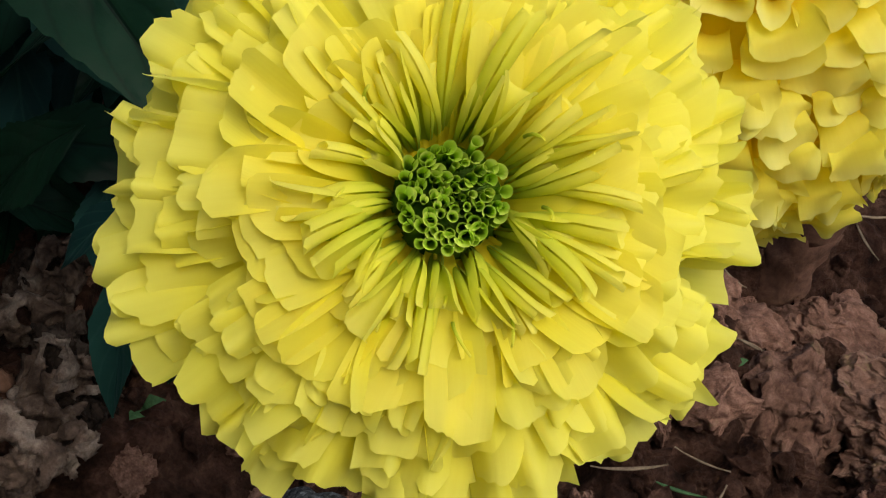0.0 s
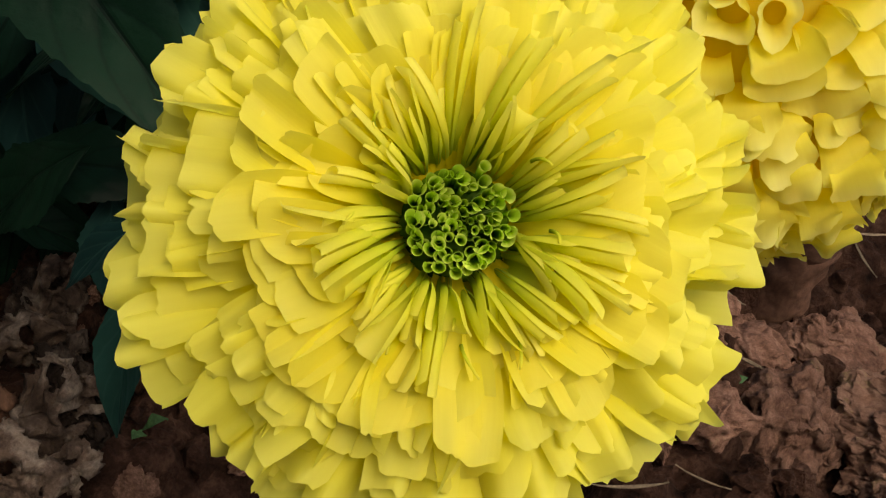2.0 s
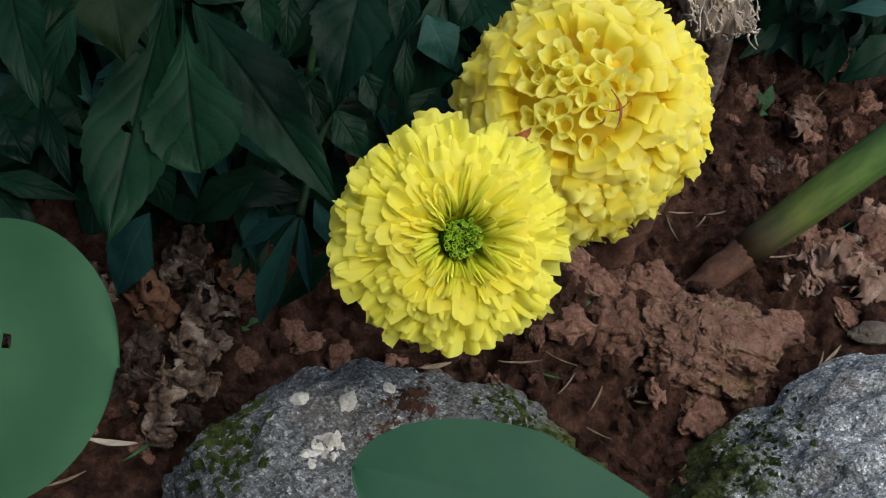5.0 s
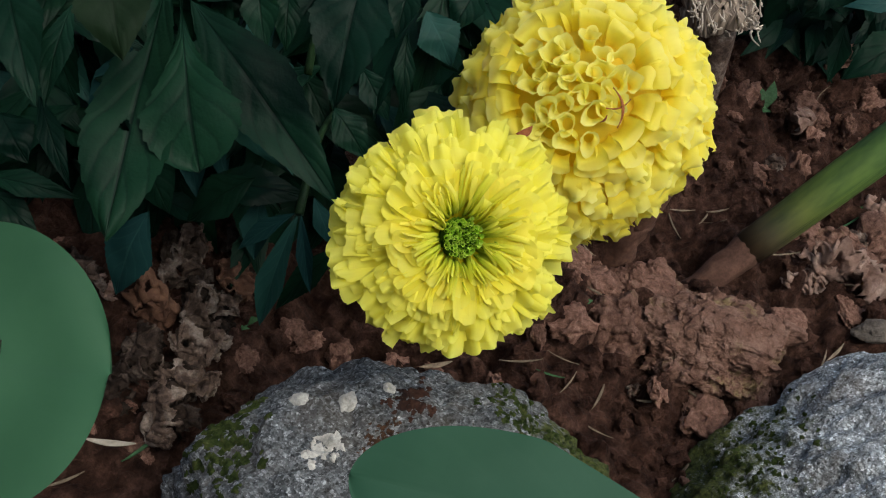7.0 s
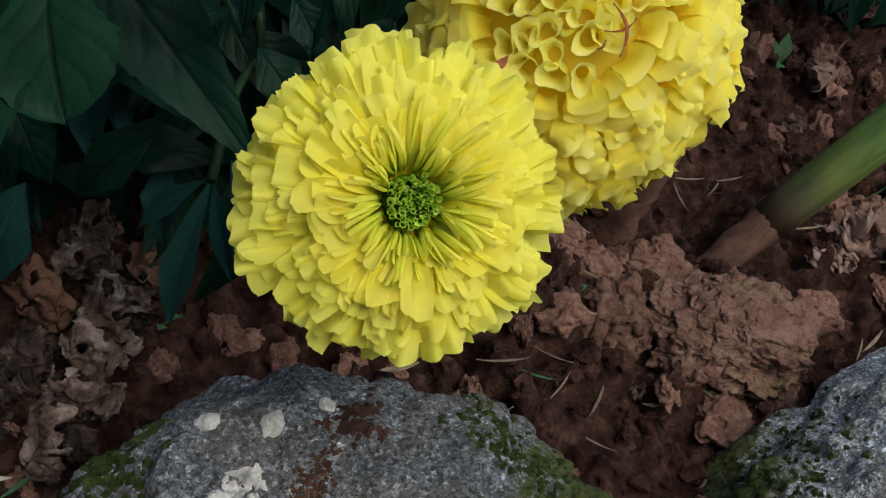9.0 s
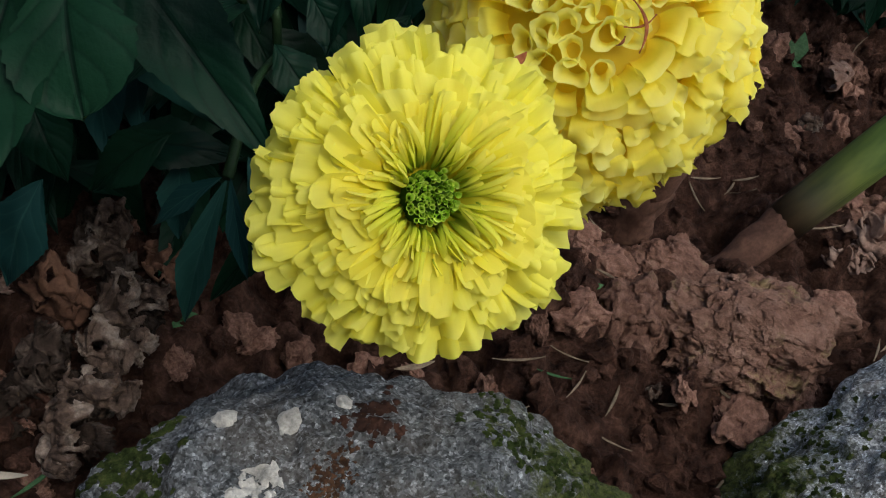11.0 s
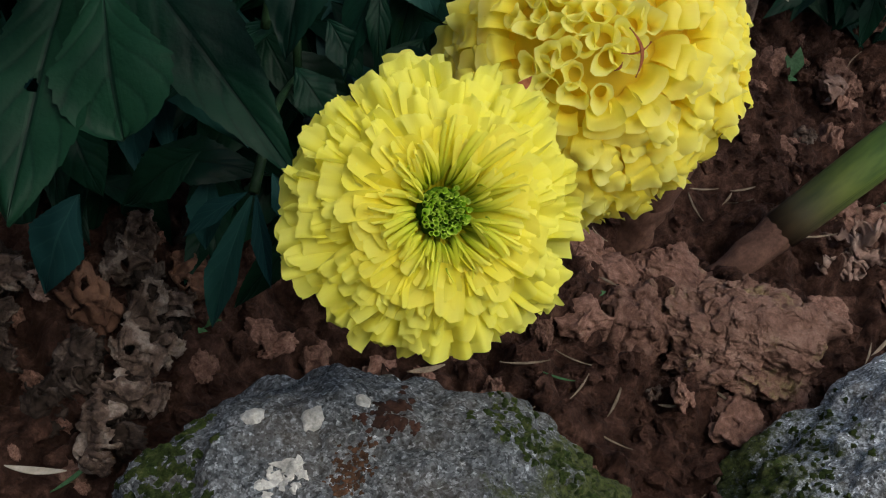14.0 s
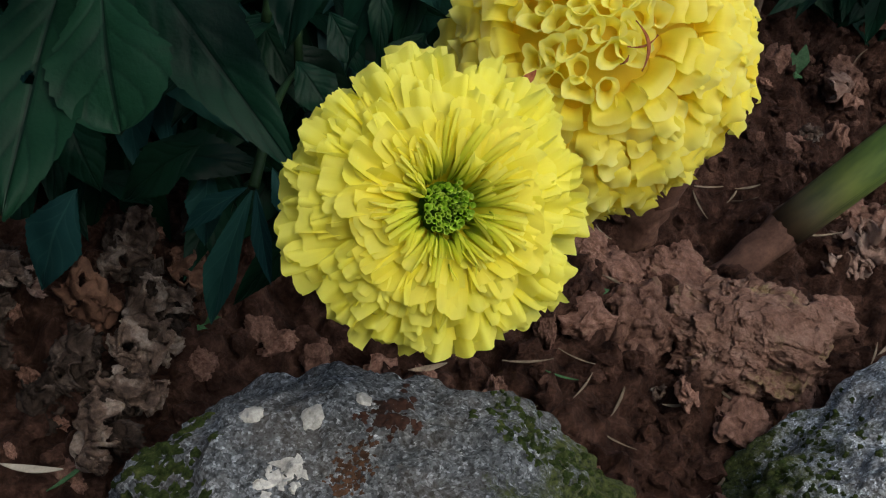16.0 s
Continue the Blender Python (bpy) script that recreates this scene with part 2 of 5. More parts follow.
def rock_material(name, moss_axis, moss_from, moss_soft, level, speck, stain):
    """Speckled grey limestone with brown stains and moss creeping in from one flank."""
    m, n, l, b = material(name, 0.88, 0.25)
    a = tex(n, l, "ShaderNodeTexNoise", 38, 8, 0.7)
    r = ramp(n, [(0.34, (0.72 * level, 0.76 * level, 0.80 * level)), (0.5, (1.0 * level, 1.05 * level, 1.1 * level)), (0.66, (1.28 * level, 1.32 * level, 1.35 * level))])
    l.new(a.outputs["Fac"], r.inputs["Fac"])
    f = tex(n, l, "ShaderNodeTexNoise", 560, 7, 0.72)
    tone = ramp(n, [(0.38, (1 - 0.5 * speck,) * 3), (0.46, (1 - 0.1 * speck,) * 3), (0.55, (1.0,) * 3), (0.64, (1 + 0.3 * speck,) * 3)])
    l.new(f.outputs["Fac"], tone.inputs["Fac"])
    col = mixed(n, l, r.outputs["Color"], tone.outputs["Color"], 1.0, "MULTIPLY")
    pits = tex(n, l, "ShaderNodeTexVoronoi", 330)
    pit = ramp(n, [(0.14, (0.2, 0.2, 0.2)), (0.30, (1, 1, 1))])
    l.new(pits.outputs["Distance"], pit.inputs["Fac"])
    col = mixed(n, l, col, pit.outputs["Color"], 0.6, "MULTIPLY")
    for size, lift in ((820, 1.2), (1700, 1.1)):
        grains = tex(n, l, "ShaderNodeTexVoronoi", size)
        bw = n.new("ShaderNodeSeparateColor")
        l.new(grains.outputs["Color"], bw.inputs["Color"])
        grain = ramp(n, [(0.0, (1 - 0.75 * speck,) * 3), (0.25, (1 - 0.35 * speck,) * 3), (0.7, (1.0, 1.0, 1.0)), (0.86, (1 + 0.3 * speck,) * 3), (1.0, (1 + lift * speck,) * 3)])
        l.new(bw.outputs["Red"], grain.inputs["Fac"])
        col = mixed(n, l, col, grain.outputs["Color"], 1.0, "MULTIPLY")
    o = tex(n, l, "ShaderNodeTexNoise", 34, 8, 0.75)
    k = ramp(n, [(0.47, (0, 0, 0)), (0.62, (stain,) * 3)])
    l.new(o.outputs["Fac"], k.inputs["Fac"])
    col = mixed(n, l, col, (0.090, 0.062, 0.038), k.outputs["Color"])
    # moss
    c = n.new("ShaderNodeTexCoord")
    dot = n.new("ShaderNodeVectorMath")
    dot.operation = "DOT_PRODUCT"
    l.new(c.outputs["Object"], dot.inputs[0])
    dot.inputs[1].default_value = moss_axis
    use = dot.outputs["Value"]
    grow = tex(n, l, "ShaderNodeTexNoise", 120, 8, 0.8)
    add = n.new("ShaderNodeMath")
    add.operation = "MULTIPLY_ADD"
    add.inputs[1].default_value = 0.11
    l.new(grow.outputs["Fac"], add.inputs[0])
    l.new(use, add.inputs[2])
    rng_node = n.new("ShaderNodeMapRange")
    rng_node.inputs["From Min"].default_value = moss_from
    rng_node.inputs["From Max"].default_value = moss_from + moss_soft
    l.new(add.outputs[0], rng_node.inputs["Value"])
    mf = tex(n, l, "ShaderNodeTexNoise", 600, 6, 0.7)
    mc = ramp(n, [(0.35, (0.010, 0.017, 0.004)), (0.65, (0.095, 0.108, 0.024))])
    l.new(mf.outputs["Fac"], mc.inputs["Fac"])
    col = mixed(n, l, col, mc.outputs["Color"], rng_node.outputs["Result"])
    l.new(col, b.inputs["Base Color"])
    h = n.new("ShaderNodeMath")
    h.operation = "ADD"
    l.new(f.outputs["Fac"], h.inputs[0])
    l.new(a.outputs["Fac"], h.inputs[1])
    bumped(n, l, b, h.outputs[0], 1.0, 0.002)
    return m


ROCK = rock_material("rock_mossy_flank", (0.74, -0.45, 0.0), 0.066, 0.016, 0.185, 0.85, 0.35)
ROCK_B = rock_material("rock_mossy_edge", (-0.75, 0.45, 0.0), 0.124, 0.016, 0.46, 0.85, 0.5)
MOSS = grainy("moss", [(0.3, (0.016, 0.028, 0.007)), (0.5, (0.052, 0.074, 0.018)), (0.7, (0.115, 0.125, 0.038))], 420, 1600, 0.95, 1.0, 0.003)
LICHEN = grainy("lichen_white", [(0.3, (0.36, 0.34, 0.31)), (0.7, (0.66, 0.63, 0.57))], 220, 900, 0.9, 0.8, 0.001)
PEBBLE = grainy("pale_pebble", [(0.3, (0.07, 0.055, 0.045)), (0.7, (0.20, 0.175, 0.15))], 120, 700, 0.85, 0.7, 0.0012)
OCHRE = grainy("ochre_stain", [(0.3, (0.030, 0.016, 0.010)), (0.7, (0.100, 0.050, 0.027))], 180, 800, 0.9, 0.8, 0.001)
RUST = grainy("rust_stain", [(0.3, (0.018, 0.010, 0.008)), (0.7, (0.072, 0.033, 0.022))], 180, 800, 0.9, 0.8, 0.001)
HUSK = grainy("dry_leaf", [(0.30, (0.020, 0.012, 0.009)), (0.5, (0.115, 0.078, 0.060)), (0.70, (0.34, 0.28, 0.235))], 95, 520, 0.85, 1.0, 0.0015, speck=0.45)
# dry leaf again, darkened mostly for the shade deep in the heap
HUSK_DARK = grainy("dry_leaf_shade", [(0.28, (0.010, 0.007, 0.005)), (0.5, (0.040, 0.027, 0.021)), (0.75, (0.150, 0.115, 0.095))], 95, 520, 0.9, 1.0, 0.0015, speck=0.45)
HUSK_PALE = grainy("dry_leaf_pale", [(0.25, (0.15, 0.083, 0.061)), (0.5, (0.27, 0.172, 0.136)), (0.75, (0.41, 0.31, 0.26))], 75, 420, 0.85, 1.0, 0.0012, speck=0.25)
HUSK_TAN = grainy("dry_leaf_tan", [(0.3, (0.060, 0.027, 0.017)), (0.7, (0.185, 0.100, 0.066))], 60, 420, 0.8, 0.8, 0.0015)
STRAW = grainy("straw", [(0.3, (0.10, 0.068, 0.046)), (0.7, (0.29, 0.23, 0.165))], 120, 700, 0.7, 0.5, 0.0006)
WOOD = petal_material("weathered_wood", [(0.0, (0.22, 0.17, 0.13)), (0.5, (0.30, 0.24, 0.185)), (1.0, (0.26, 0.21, 0.165))], 0.0)
for node in WOOD.node_tree.nodes:
    if node.type == "MAPPING":
        node.inputs["Scale"].default_value = (70, 3.5, 1)
    if node.type == "VALTORGB" and node.color_ramp.elements[0].color[0] > 0.9:
        node.color_ramp.elements[0].color = (0.35, 0.32, 0.3, 1)
        node.color_ramp.elements[1].color = (1.7, 1.7, 1.7, 1)
    if node.type == "BUMP":
        node.inputs["Strength"].default_value = 1.0
        node.inputs["Distance"].default_value = 0.003
STALK_DRY = grainy("stalk_brown", [(0.3, (0.06, 0.030, 0.022)), (0.7, (0.165, 0.088, 0.062))], 55, 420, 0.8, 0.6, 0.001)
STRAW_PALE = grainy("straw_pale", [(0.3, (0.24, 0.205, 0.16)), (0.7, (0.43, 0.385, 0.32))], 120, 700, 0.7, 0.4, 0.0004, speck=0.15)
BIT = grainy("red_brown_bit", [(0.3, (0.22, 0.06, 0.02)), (0.7, (0.42, 0.16, 0.07))], 200, 900, 0.7, 0.4, 0.0005)
SPROUT = grainy("sprout_green", [(0.3, (0.035, 0.085, 0.035)), (0.7, (0.07, 0.140, 0.060))], 90, 700, 0.5, 0.3, 0.0005)

# ---- mesh helpers ----
RNG = np.random.default_rng(7)


def mesh_from(name, verts, faces, mat, uvs=None, smooth=True):
    me = bpy.data.meshes.new(name)
    me.from_pydata([tuple(map(float, v)) for v in verts], [], [tuple(map(int, f)) for f in faces])
    me.materials.append(mat)
    if smooth:
        me.polygons.foreach_set("use_smooth", [True] * len(me.polygons))
    if uvs is not None:
        layer = me.uv_layers.new(name="UVMap")
        idx = np.empty(len(me.loops), int)
        me.loops.foreach_get("vertex_index", idx)
        layer.data.foreach_set("uv", np.asarray(uvs, float)[idx].ravel())
    me.update()
    return me


def part(name, me, parent, label=""):
    """One mesh as a part of a thing; its points are given from the thing's own origin."""
    ob = new(name, me)
    ob.parent = parent
    return tagged(ob, label)


def thing(name, place, label, category, group="", turn=None):
    ob = new(name)
    ob.empty_display_size = 0.02
    ob.matrix_world = Matrix.Translation(place) @ (turn or Matrix())
    return tagged(ob, label, category, group)


def grid_faces(n, m, closed=False):
    f = []
    for i in range(n - 1):
        for j in range(m if closed else m - 1):
            k = (j + 1) % m
            f.append((i * m + j, i * m + k, (i + 1) * m + k, (i + 1) * m + j))
    return f


def unit(v):
    v = np.asarray(v, float)
    return v / (np.linalg.norm(v, axis=-1, keepdims=True) + 1e-12)


def tube(name, path, radii, mat, m=10, cap=True):
    """A round stalk along a path."""
    path = np.asarray(path, float)
    n = len(path)
    d = unit(np.gradient(path, axis=0))
    side = unit(np.cross(d, (0.31, 0.2, 0.93)))
    other = np.cross(d, side)
    a = np.linspace(0, 2 * np.pi, m, endpoint=False)
    r = np.asarray(radii, float).reshape(-1, 1) * np.ones((n, 1))
    v = path[:, None] + r[:, :, None] * (np.cos(a)[None, :, None] * side[:, None] + np.sin(a)[None, :, None] * other[:, None])
    verts = v.reshape(-1, 3)
    f = grid_faces(n, m, True)
    if cap:
        f += [tuple(range(m))[::-1], tuple((n - 1) * m + j for j in range(m))]
    uv = np.stack(np.meshgrid(np.linspace(0, 1, n), np.linspace(0, 1, m), indexing="ij")[::-1], -1).reshape(-1, 2)
    return mesh_from(name, verts, f, mat, uv)


def bezier(a, b, c, d, n):
    t = np.linspace(0, 1, n)[:, None]
    a, b, c, d = (np.asarray(k, float) for k in (a, b, c, d))
    return a * (1 - t) ** 3 + 3 * b * t * (1 - t) ** 2 + 3 * c * t * t * (1 - t) + d * t**3


def petal_mesh(name, line, across, facing, half, rng, mat, m=11, cup=0.0, roll=0.0, opens=0.0, ruffle=0.2, frill=0.1, blunt=0.5, ripple=0.05, lips=0.0, slant=0.14):
    """A petal along a line. across, facing: its side and upper directions at each point; half: half widths.
    cup: how far the edges rise; roll: 0 flat to 1 a closed tube; opens: how far a rolled petal unrolls towards its tip;
    blunt: how round its end is, in widths; ripple: the scallops of its end; lips: how far the mouth of a tube spreads; slant: how far its end runs askew."""
    n = len(line)
    length = np.linalg.norm(np.diff(line, axis=0), axis=1).sum()
    v = np.linspace(-1, 1, m)
    p = rng.uniform(0, 6.28, 6)
    lobes = rng.uniform(2.2, 4.2)
    end = 1 - half.max() / length * (blunt * (1 - np.sqrt(1 - 0.96 * v**2)) + ripple * (np.sin(lobes * v + p[0]) + 0.5 * np.sin(2.3 * lobes * v + p[1]) + 0.4 * np.sin(5.3 * lobes * v + p[4])) + rng.normal(0, slant) * v)
    row = np.linspace(0, 1, n)
    s = row[:, None] * end[None, :]

    def along(q):
        q = np.asarray(q, float)
        if q.ndim == 1:
            return np.interp(s, row, q)
        return np.stack([np.interp(s, row, q[:, k]) for k in range(3)], -1)

    at, side, face, h = along(line), along(across), along(facing), along(half)
    v = v[None, :]
    if roll > 0.02:
        turn = np.maximum(roll * (1 - opens * s**2.0), 0.04)
        r = h / (np.pi * turn) * (1 + lips * np.clip(s - 0.82, 0, 1) * 5)
        off_x, off_n = r * np.sin(np.pi * turn * v), r * (1 - np.cos(np.pi * turn * v))
    else:
        off_x, off_n = h * v, cup * h * v**2
    k1, k2 = rng.uniform(1.6, 2.8), rng.uniform(3.5, 5.5)
    off_n = off_n + ruffle * h * (np.sin(k1 * v + p[2]) * s**2.5 + 0.4 * np.sin(k2 * v + p[3]) * s**5)
    off_n = off_n + frill * h * np.sin(rng.uniform(9, 14) * s + p[4] + (v > 0) * p[5]) * np.abs(v) ** 2.5 * s**2
    verts = at + off_x[..., None] * side + off_n[..., None] * face
    uv = np.stack(np.broadcast_arrays((v + 1) / 2, s), -1).reshape(-1, 2)
    return mesh_from(name, verts.reshape(-1, 3), grid_faces(n, m), mat, uv)


def widths(n, claw, full, peak=0.72, tip=0.9):
    """Half widths of a petal: a narrow claw that opens into a broad limb and draws in a little at the end."""
    s = np.linspace(0, 1, n)
    up = np.clip(s / peak, 0, 1)
    w = claw + (full - claw) * (3 * up**2 - 2 * up**3)
    return w * (1 - (1 - tip) * np.clip((s - peak) / (1 - peak), 0, 1) ** 2)


def blade(name, base, tip, width, face, mat, bulge=0.08, fold=0.12, curl=0.0, blunt=1.25, rounded=1.0, teeth=16, tooth=0.075, shape=0.42, rise=0.8, seed=0, holes=(), n=64, m=11, wavy=0.03):
    """A toothed leaf blade from its base to its tip, in the coordinates of its thing."""
    rng = np.random.default_rng(seed)
    base, tip = np.asarray(base, float), np.asarray(tip, float)
    axis = tip - base
    length = np.linalg.norm(axis)
    axis = axis / length
    nrm = unit(np.asarray(face, float) - axis * (np.asarray(face, float) @ axis))
    side = np.cross(axis, nrm)
    s = np.linspace(0, 1, n)
    if teeth == 1:
        s = np.sin(s * np.pi / 2) ** 1.2
    profile = np.clip(s / shape, 0, 1) ** rise * (1 - np.clip((s - shape) / (1 - shape), 0, 1) ** blunt)
    prof = np.maximum(np.where(s > shape, profile**rounded, profile), 0.02)
    saw = (s * teeth) % 1.0
    v = np.linspace(-1, 1, m)
    ph = rng.uniform(0, 6.28, 4)
    verts, uv = [], []
    for i in range(n):
        along = s[i]
        lift = bulge * 4 * along * (1 - along)
        ang = curl * max(0.0, along - 0.5) ** 1.5 * 4
        for j in range(m):
            w = prof[i] * (1 + (tooth * (saw[i] - 0.35) if abs(v[j]) > 0.99 else 0))
            x = v[j] * w * width / 2
            z = fold * abs(v[j]) * w * width / 2 + lift * length + wavy * width * math.sin(5 * along + 2.2 * v[j] + ph[0]) + 0.5 * wavy * width * math.sin(13 * along + ph[1] + 3 * abs(v[j]))
            y = along * length
            if curl:
                over = max(0.0, along - 0.5) * length
                y = min(along, 0.5) * length + over * math.cos(ang)
                z -= over * math.sin(ang)
            verts.append(base + axis * y + side * x + nrm * z)
            uv.append(((v[j] + 1) / 2, along))
    faces = grid_faces(n, m)
    if holes:
        keep = []
        for f in faces:
            c = np.mean([uv[k] for k in f], 0)
            if not any(((c[0] - hx) / hw) ** 2 + ((c[1] - hy) / hh) ** 2 < 1 + 0.25 * math.sin(5 * math.atan2(c[1] - hy, c[0] - hx)) for hx, hy, hw, hh in holes):
                keep.append(f)
        faces = keep
    return mesh_from(name, verts, faces, mat, uv)


def lump(name, radii, mat, seed, levels=4, rough=0.25, scale=1.6, flat=0.0, fine=0.05, sharp=0.0, crumb=0.0):
    """A rough stone or clod about the origin."""
    bm = bmesh.new()
    bmesh.ops.create_icosphere(bm, subdivisions=levels, radius=1.0)
    o = Vector((seed * 3.17, seed * 1.31, seed * 7.7))
    for v in bm.verts:
        p = v.co.copy()
        d = rough * noise.fractal(p * scale + o, 1.0, 2.0, 3)
        d += fine * noise.fractal(p * scale * 5 + o, 0.7, 2.1, 3)
        if sharp:
            d += sharp * (abs(noise.noise(p * scale * 2.2 + o)) - 0.3)
        d += crumb * noise.fractal(p * scale * 13 + o, 0.6, 2.1, 3)
        q = p * (1 + d)
        v.co = Vector((q.x * radii[0], q.y * radii[1], (q.z if q.z > 0 else q.z * (1 - flat)) * radii[2]))
    me = bpy.data.meshes.new(name)
    bm.to_mesh(me)
    bm.free()
    me.materials.append(mat)
    me.polygons.foreach_set("use_smooth", [True] * len(me.polygons))
    return me


# ---- ground ----


def soil_level(x, y):
    """The bed slopes down away from the stones, and levels out far off."""
    return 0.048 - (0.266 * x + 0.127 * y) * math.exp(-(x * x + y * y) / 1.44)


def soil_relief(x, y):
    p = Vector((x, y, 0.3))
    near = max(0.0, min(1.0, min(x + 0.24, 0.34 - x, y + 0.06, 0.46 - y) / 0.04))
    if near <= 0:
        return 0.0
    d = 0.012 * noise.fractal(p * 11, 1.0, 2.0, 3)
    warp = Vector((noise.noise(p * 45), noise.noise(p * 45 + Vector((7, 0, 0))), 0)) * 0.35
    for size, high in ((24, 0.020), (52, 0.016), (115, 0.010), (260, 0.0055)):
        d += high * (abs(noise.noise(p * size + warp + Vector((size, 2, 7)))) - 0.2)
    f = noise.voronoi(p * 85 + warp * 2)[0]
    d += 0.004 * (min(1.0, (f[1] - f[0]) * 2) - 0.5) * max(0.0, 0.5 + noise.noise(p * 30))
    d -= 0.022 * math.exp(-((x + 0.032) ** 2 + (y - 0.048) ** 2) / 0.0009)  # hollow behind the stone
    return d * near


def spaced(lo, hi, step, far):
    mid = np.arange(lo, hi, step)
    out = [hi]
    g = step
    while out[-1] < far:
        g *= 1.35
        out.append(out[-1] + g)
    back = [lo]
    g = step
    while back[-1] > -far:
        g *= 1.35
        back.append(back[-1] - g)
    return np.r_[back[:0:-1], mid, out]


gx, gy = spaced(-0.24, 0.34, 0.0021, 400), spaced(-0.06, 0.46, 0.0021, 400)
gverts = [(x, y, soil_level(x, y) + soil_relief(x, y)) for x in gx for y in gy]
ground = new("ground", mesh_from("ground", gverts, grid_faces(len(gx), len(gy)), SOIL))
ground.data.flip_normals()
tagged(ground, "red-brown crumbly garden soil with loose clods", "soil", kind="structure")


def on_soil(x, y, up=0.0):
    return Vector((x, y, soil_level(x, y) + soil_relief(x, y) + up))


# ---- unseen plain walls, added round the bed to block low sky light ----
PLASTER = grainy("wall_plaster", [(0.3, (0.17, 0.17, 0.165)), (0.7, (0.26, 0.26, 0.25))], 6, 80, 0.95, 0.5, 0.004)


def shade_wall(name, lo, hi):
    bm = bmesh.new()
    bmesh.ops.create_cube(bm, size=1.0)
    for v in bm.verts:
        v.co = Vector([lo[k] + (hi[k] - lo[k]) * (v.co[k] + 0.5) for k in range(3)])
    bmesh.ops.bevel(bm, geom=bm.edges[:], offset=0.01, segments=2, affect="EDGES")
    me = bpy.data.meshes.new(name)
    bm.to_mesh(me)
    bm.free()
    me.materials.append(PLASTER)
    return tagged(new(name, me), "plain grey-brown plastered wall, unseen, added to block low sky light", "wall", kind="structure")


shade_wall("wall_south", (-1.4, -1.35, -0.1), (1.6, -1.2, 1.7))
shade_wall("wall_west", (-1.4, -1.2, -0.1), (-1.25, 2.2, 1.7))

# ---- stones edging the bed ----


def boulder(place, turn, radii, seed, label, mat):
    me = lump("stone_body", radii, mat, seed, 7, 0.13, 1.3, 0.0, 0.05, 0.06, 0.012)
    ob = new("edging_stone", me)
    ob.matrix_world = Matrix.Translation(place) @ turn
    return tagged(ob, label, "stone", "edging stones")


VIEW = Matrix(((0.9913, -0.1313, 0.0009), (0.1051, 0.7891, -0.6052), (0.0787, 0.6001, 0.7961))).to_4x4()
stone_a = boulder((-0.0085, -0.0413, 0.0867), VIEW, (0.081, 0.059, 0.064), 3, "grey weathered boulder with white lichen spots and mossy flanks", ROCK)
stone_b = boulder((0.2196, 0.0214, 0.0059), VIEW @ pose(0, 0, 0, 0, 0, 8), (0.122, 0.079, 0.085), 8, "grey speckled boulder with brown moss along its edge", ROCK_B)


def patch_on(stone, aim, past, size, mat, name, seed, thick=0.0012, grow=0.35, n=22):
    """A ragged crust that lies on a stone where the line from aim, a point off its face, to past meets it."""
    dg = stone.data
    inv = stone.matrix_world.inverted()
    o = inv @ Vector(aim)
    tree = KD(dg)
    cen, nrm = tree(o, (o - inv @ Vector(past)).normalized(), 0.0)
    side = nrm.orthogonal().normalized()
    other = nrm.cross(side)
    verts, rings = [], 9
    for i in range(rings):
        for j in range(n):
            a = 2 * math.pi * j / n
            w = size * (1 + grow * noise.fractal(Vector((math.cos(a) * 1.3, math.sin(a) * 1.3, seed)), 1, 2, 3))
            r = w * i / (rings - 1)
            q = cen + side * (math.cos(a) * r * 1.15) + other * (math.sin(a) * r)
            hit, hn = tree(q, nrm)
            h = thick * (1 - (i / (rings - 1)) ** 3) + thick * 0.5 * noise.noise(hit * 900) * (i < rings - 1)
            if i == rings - 1:
                h = -0.0006
            verts.append(hit + hn * h)
    me = mesh_from(name, verts, grid_faces(rings, n, True), mat)
    return part(name, me, stone)


TREES = {}


def KD(me):
    if me.name in TREES:
        return TREES[me.name]
    from mathutils.bvhtree import BVHTree
    tree = BVHTree.FromPolygons([v.co for v in me.vertices], [p.vertices for p in me.polygons])

    def find(q, nrm, off=0.03):
        hit, hn, _, _ = tree.ray_cast(q + nrm * off, -nrm)
        if hit is None:
            hit, hn, _, _ = tree.find_nearest(q)
        return hit, hn

    TREES[me.name] = find
    return find


patch_on(stone_a, (-0.0235, -0.0893, 0.2688), (-0.0642, 0.0980, -0.0661), 0.0031, LICHEN, "lichen_patch", 1.0, 0.0008, 0.22)
patch_on(stone_a, (-0.0139, -0.0891, 0.2689), (-0.0381, 0.0985, -0.0658), 0.0031, LICHEN, "lichen_patch", 2.0, 0.0008, 0.3)
patch_on(stone_a, (-0.0066, -0.0861, 0.2711), (-0.0181, 0.1066, -0.0596), 0.0022, LICHEN, "lichen_patch", 3.0, 0.0007, 0.35)
rng = np.random.default_rng(62)


def scattered(stone, a, b, past_a, past_b, spread, count, sizes, mat, name, thick):
    """Small crusts strewn along a line in front of a stone."""
    a, b, past_a, past_b = (np.array(k) for k in (a, b, past_a, past_b))
    for k in range(count):
        off = V3[:, 0] * rng.normal(0, spread) + V3[:, 1] * rng.normal(0, spread)
        f = rng.random()
        patch_on(stone, a + (b - a) * f, past_a + (past_b - past_a) * f + off * 2.7, rng.uniform(*sizes), mat, name, 20 + k * 1.3, thick, 0.9, 14)


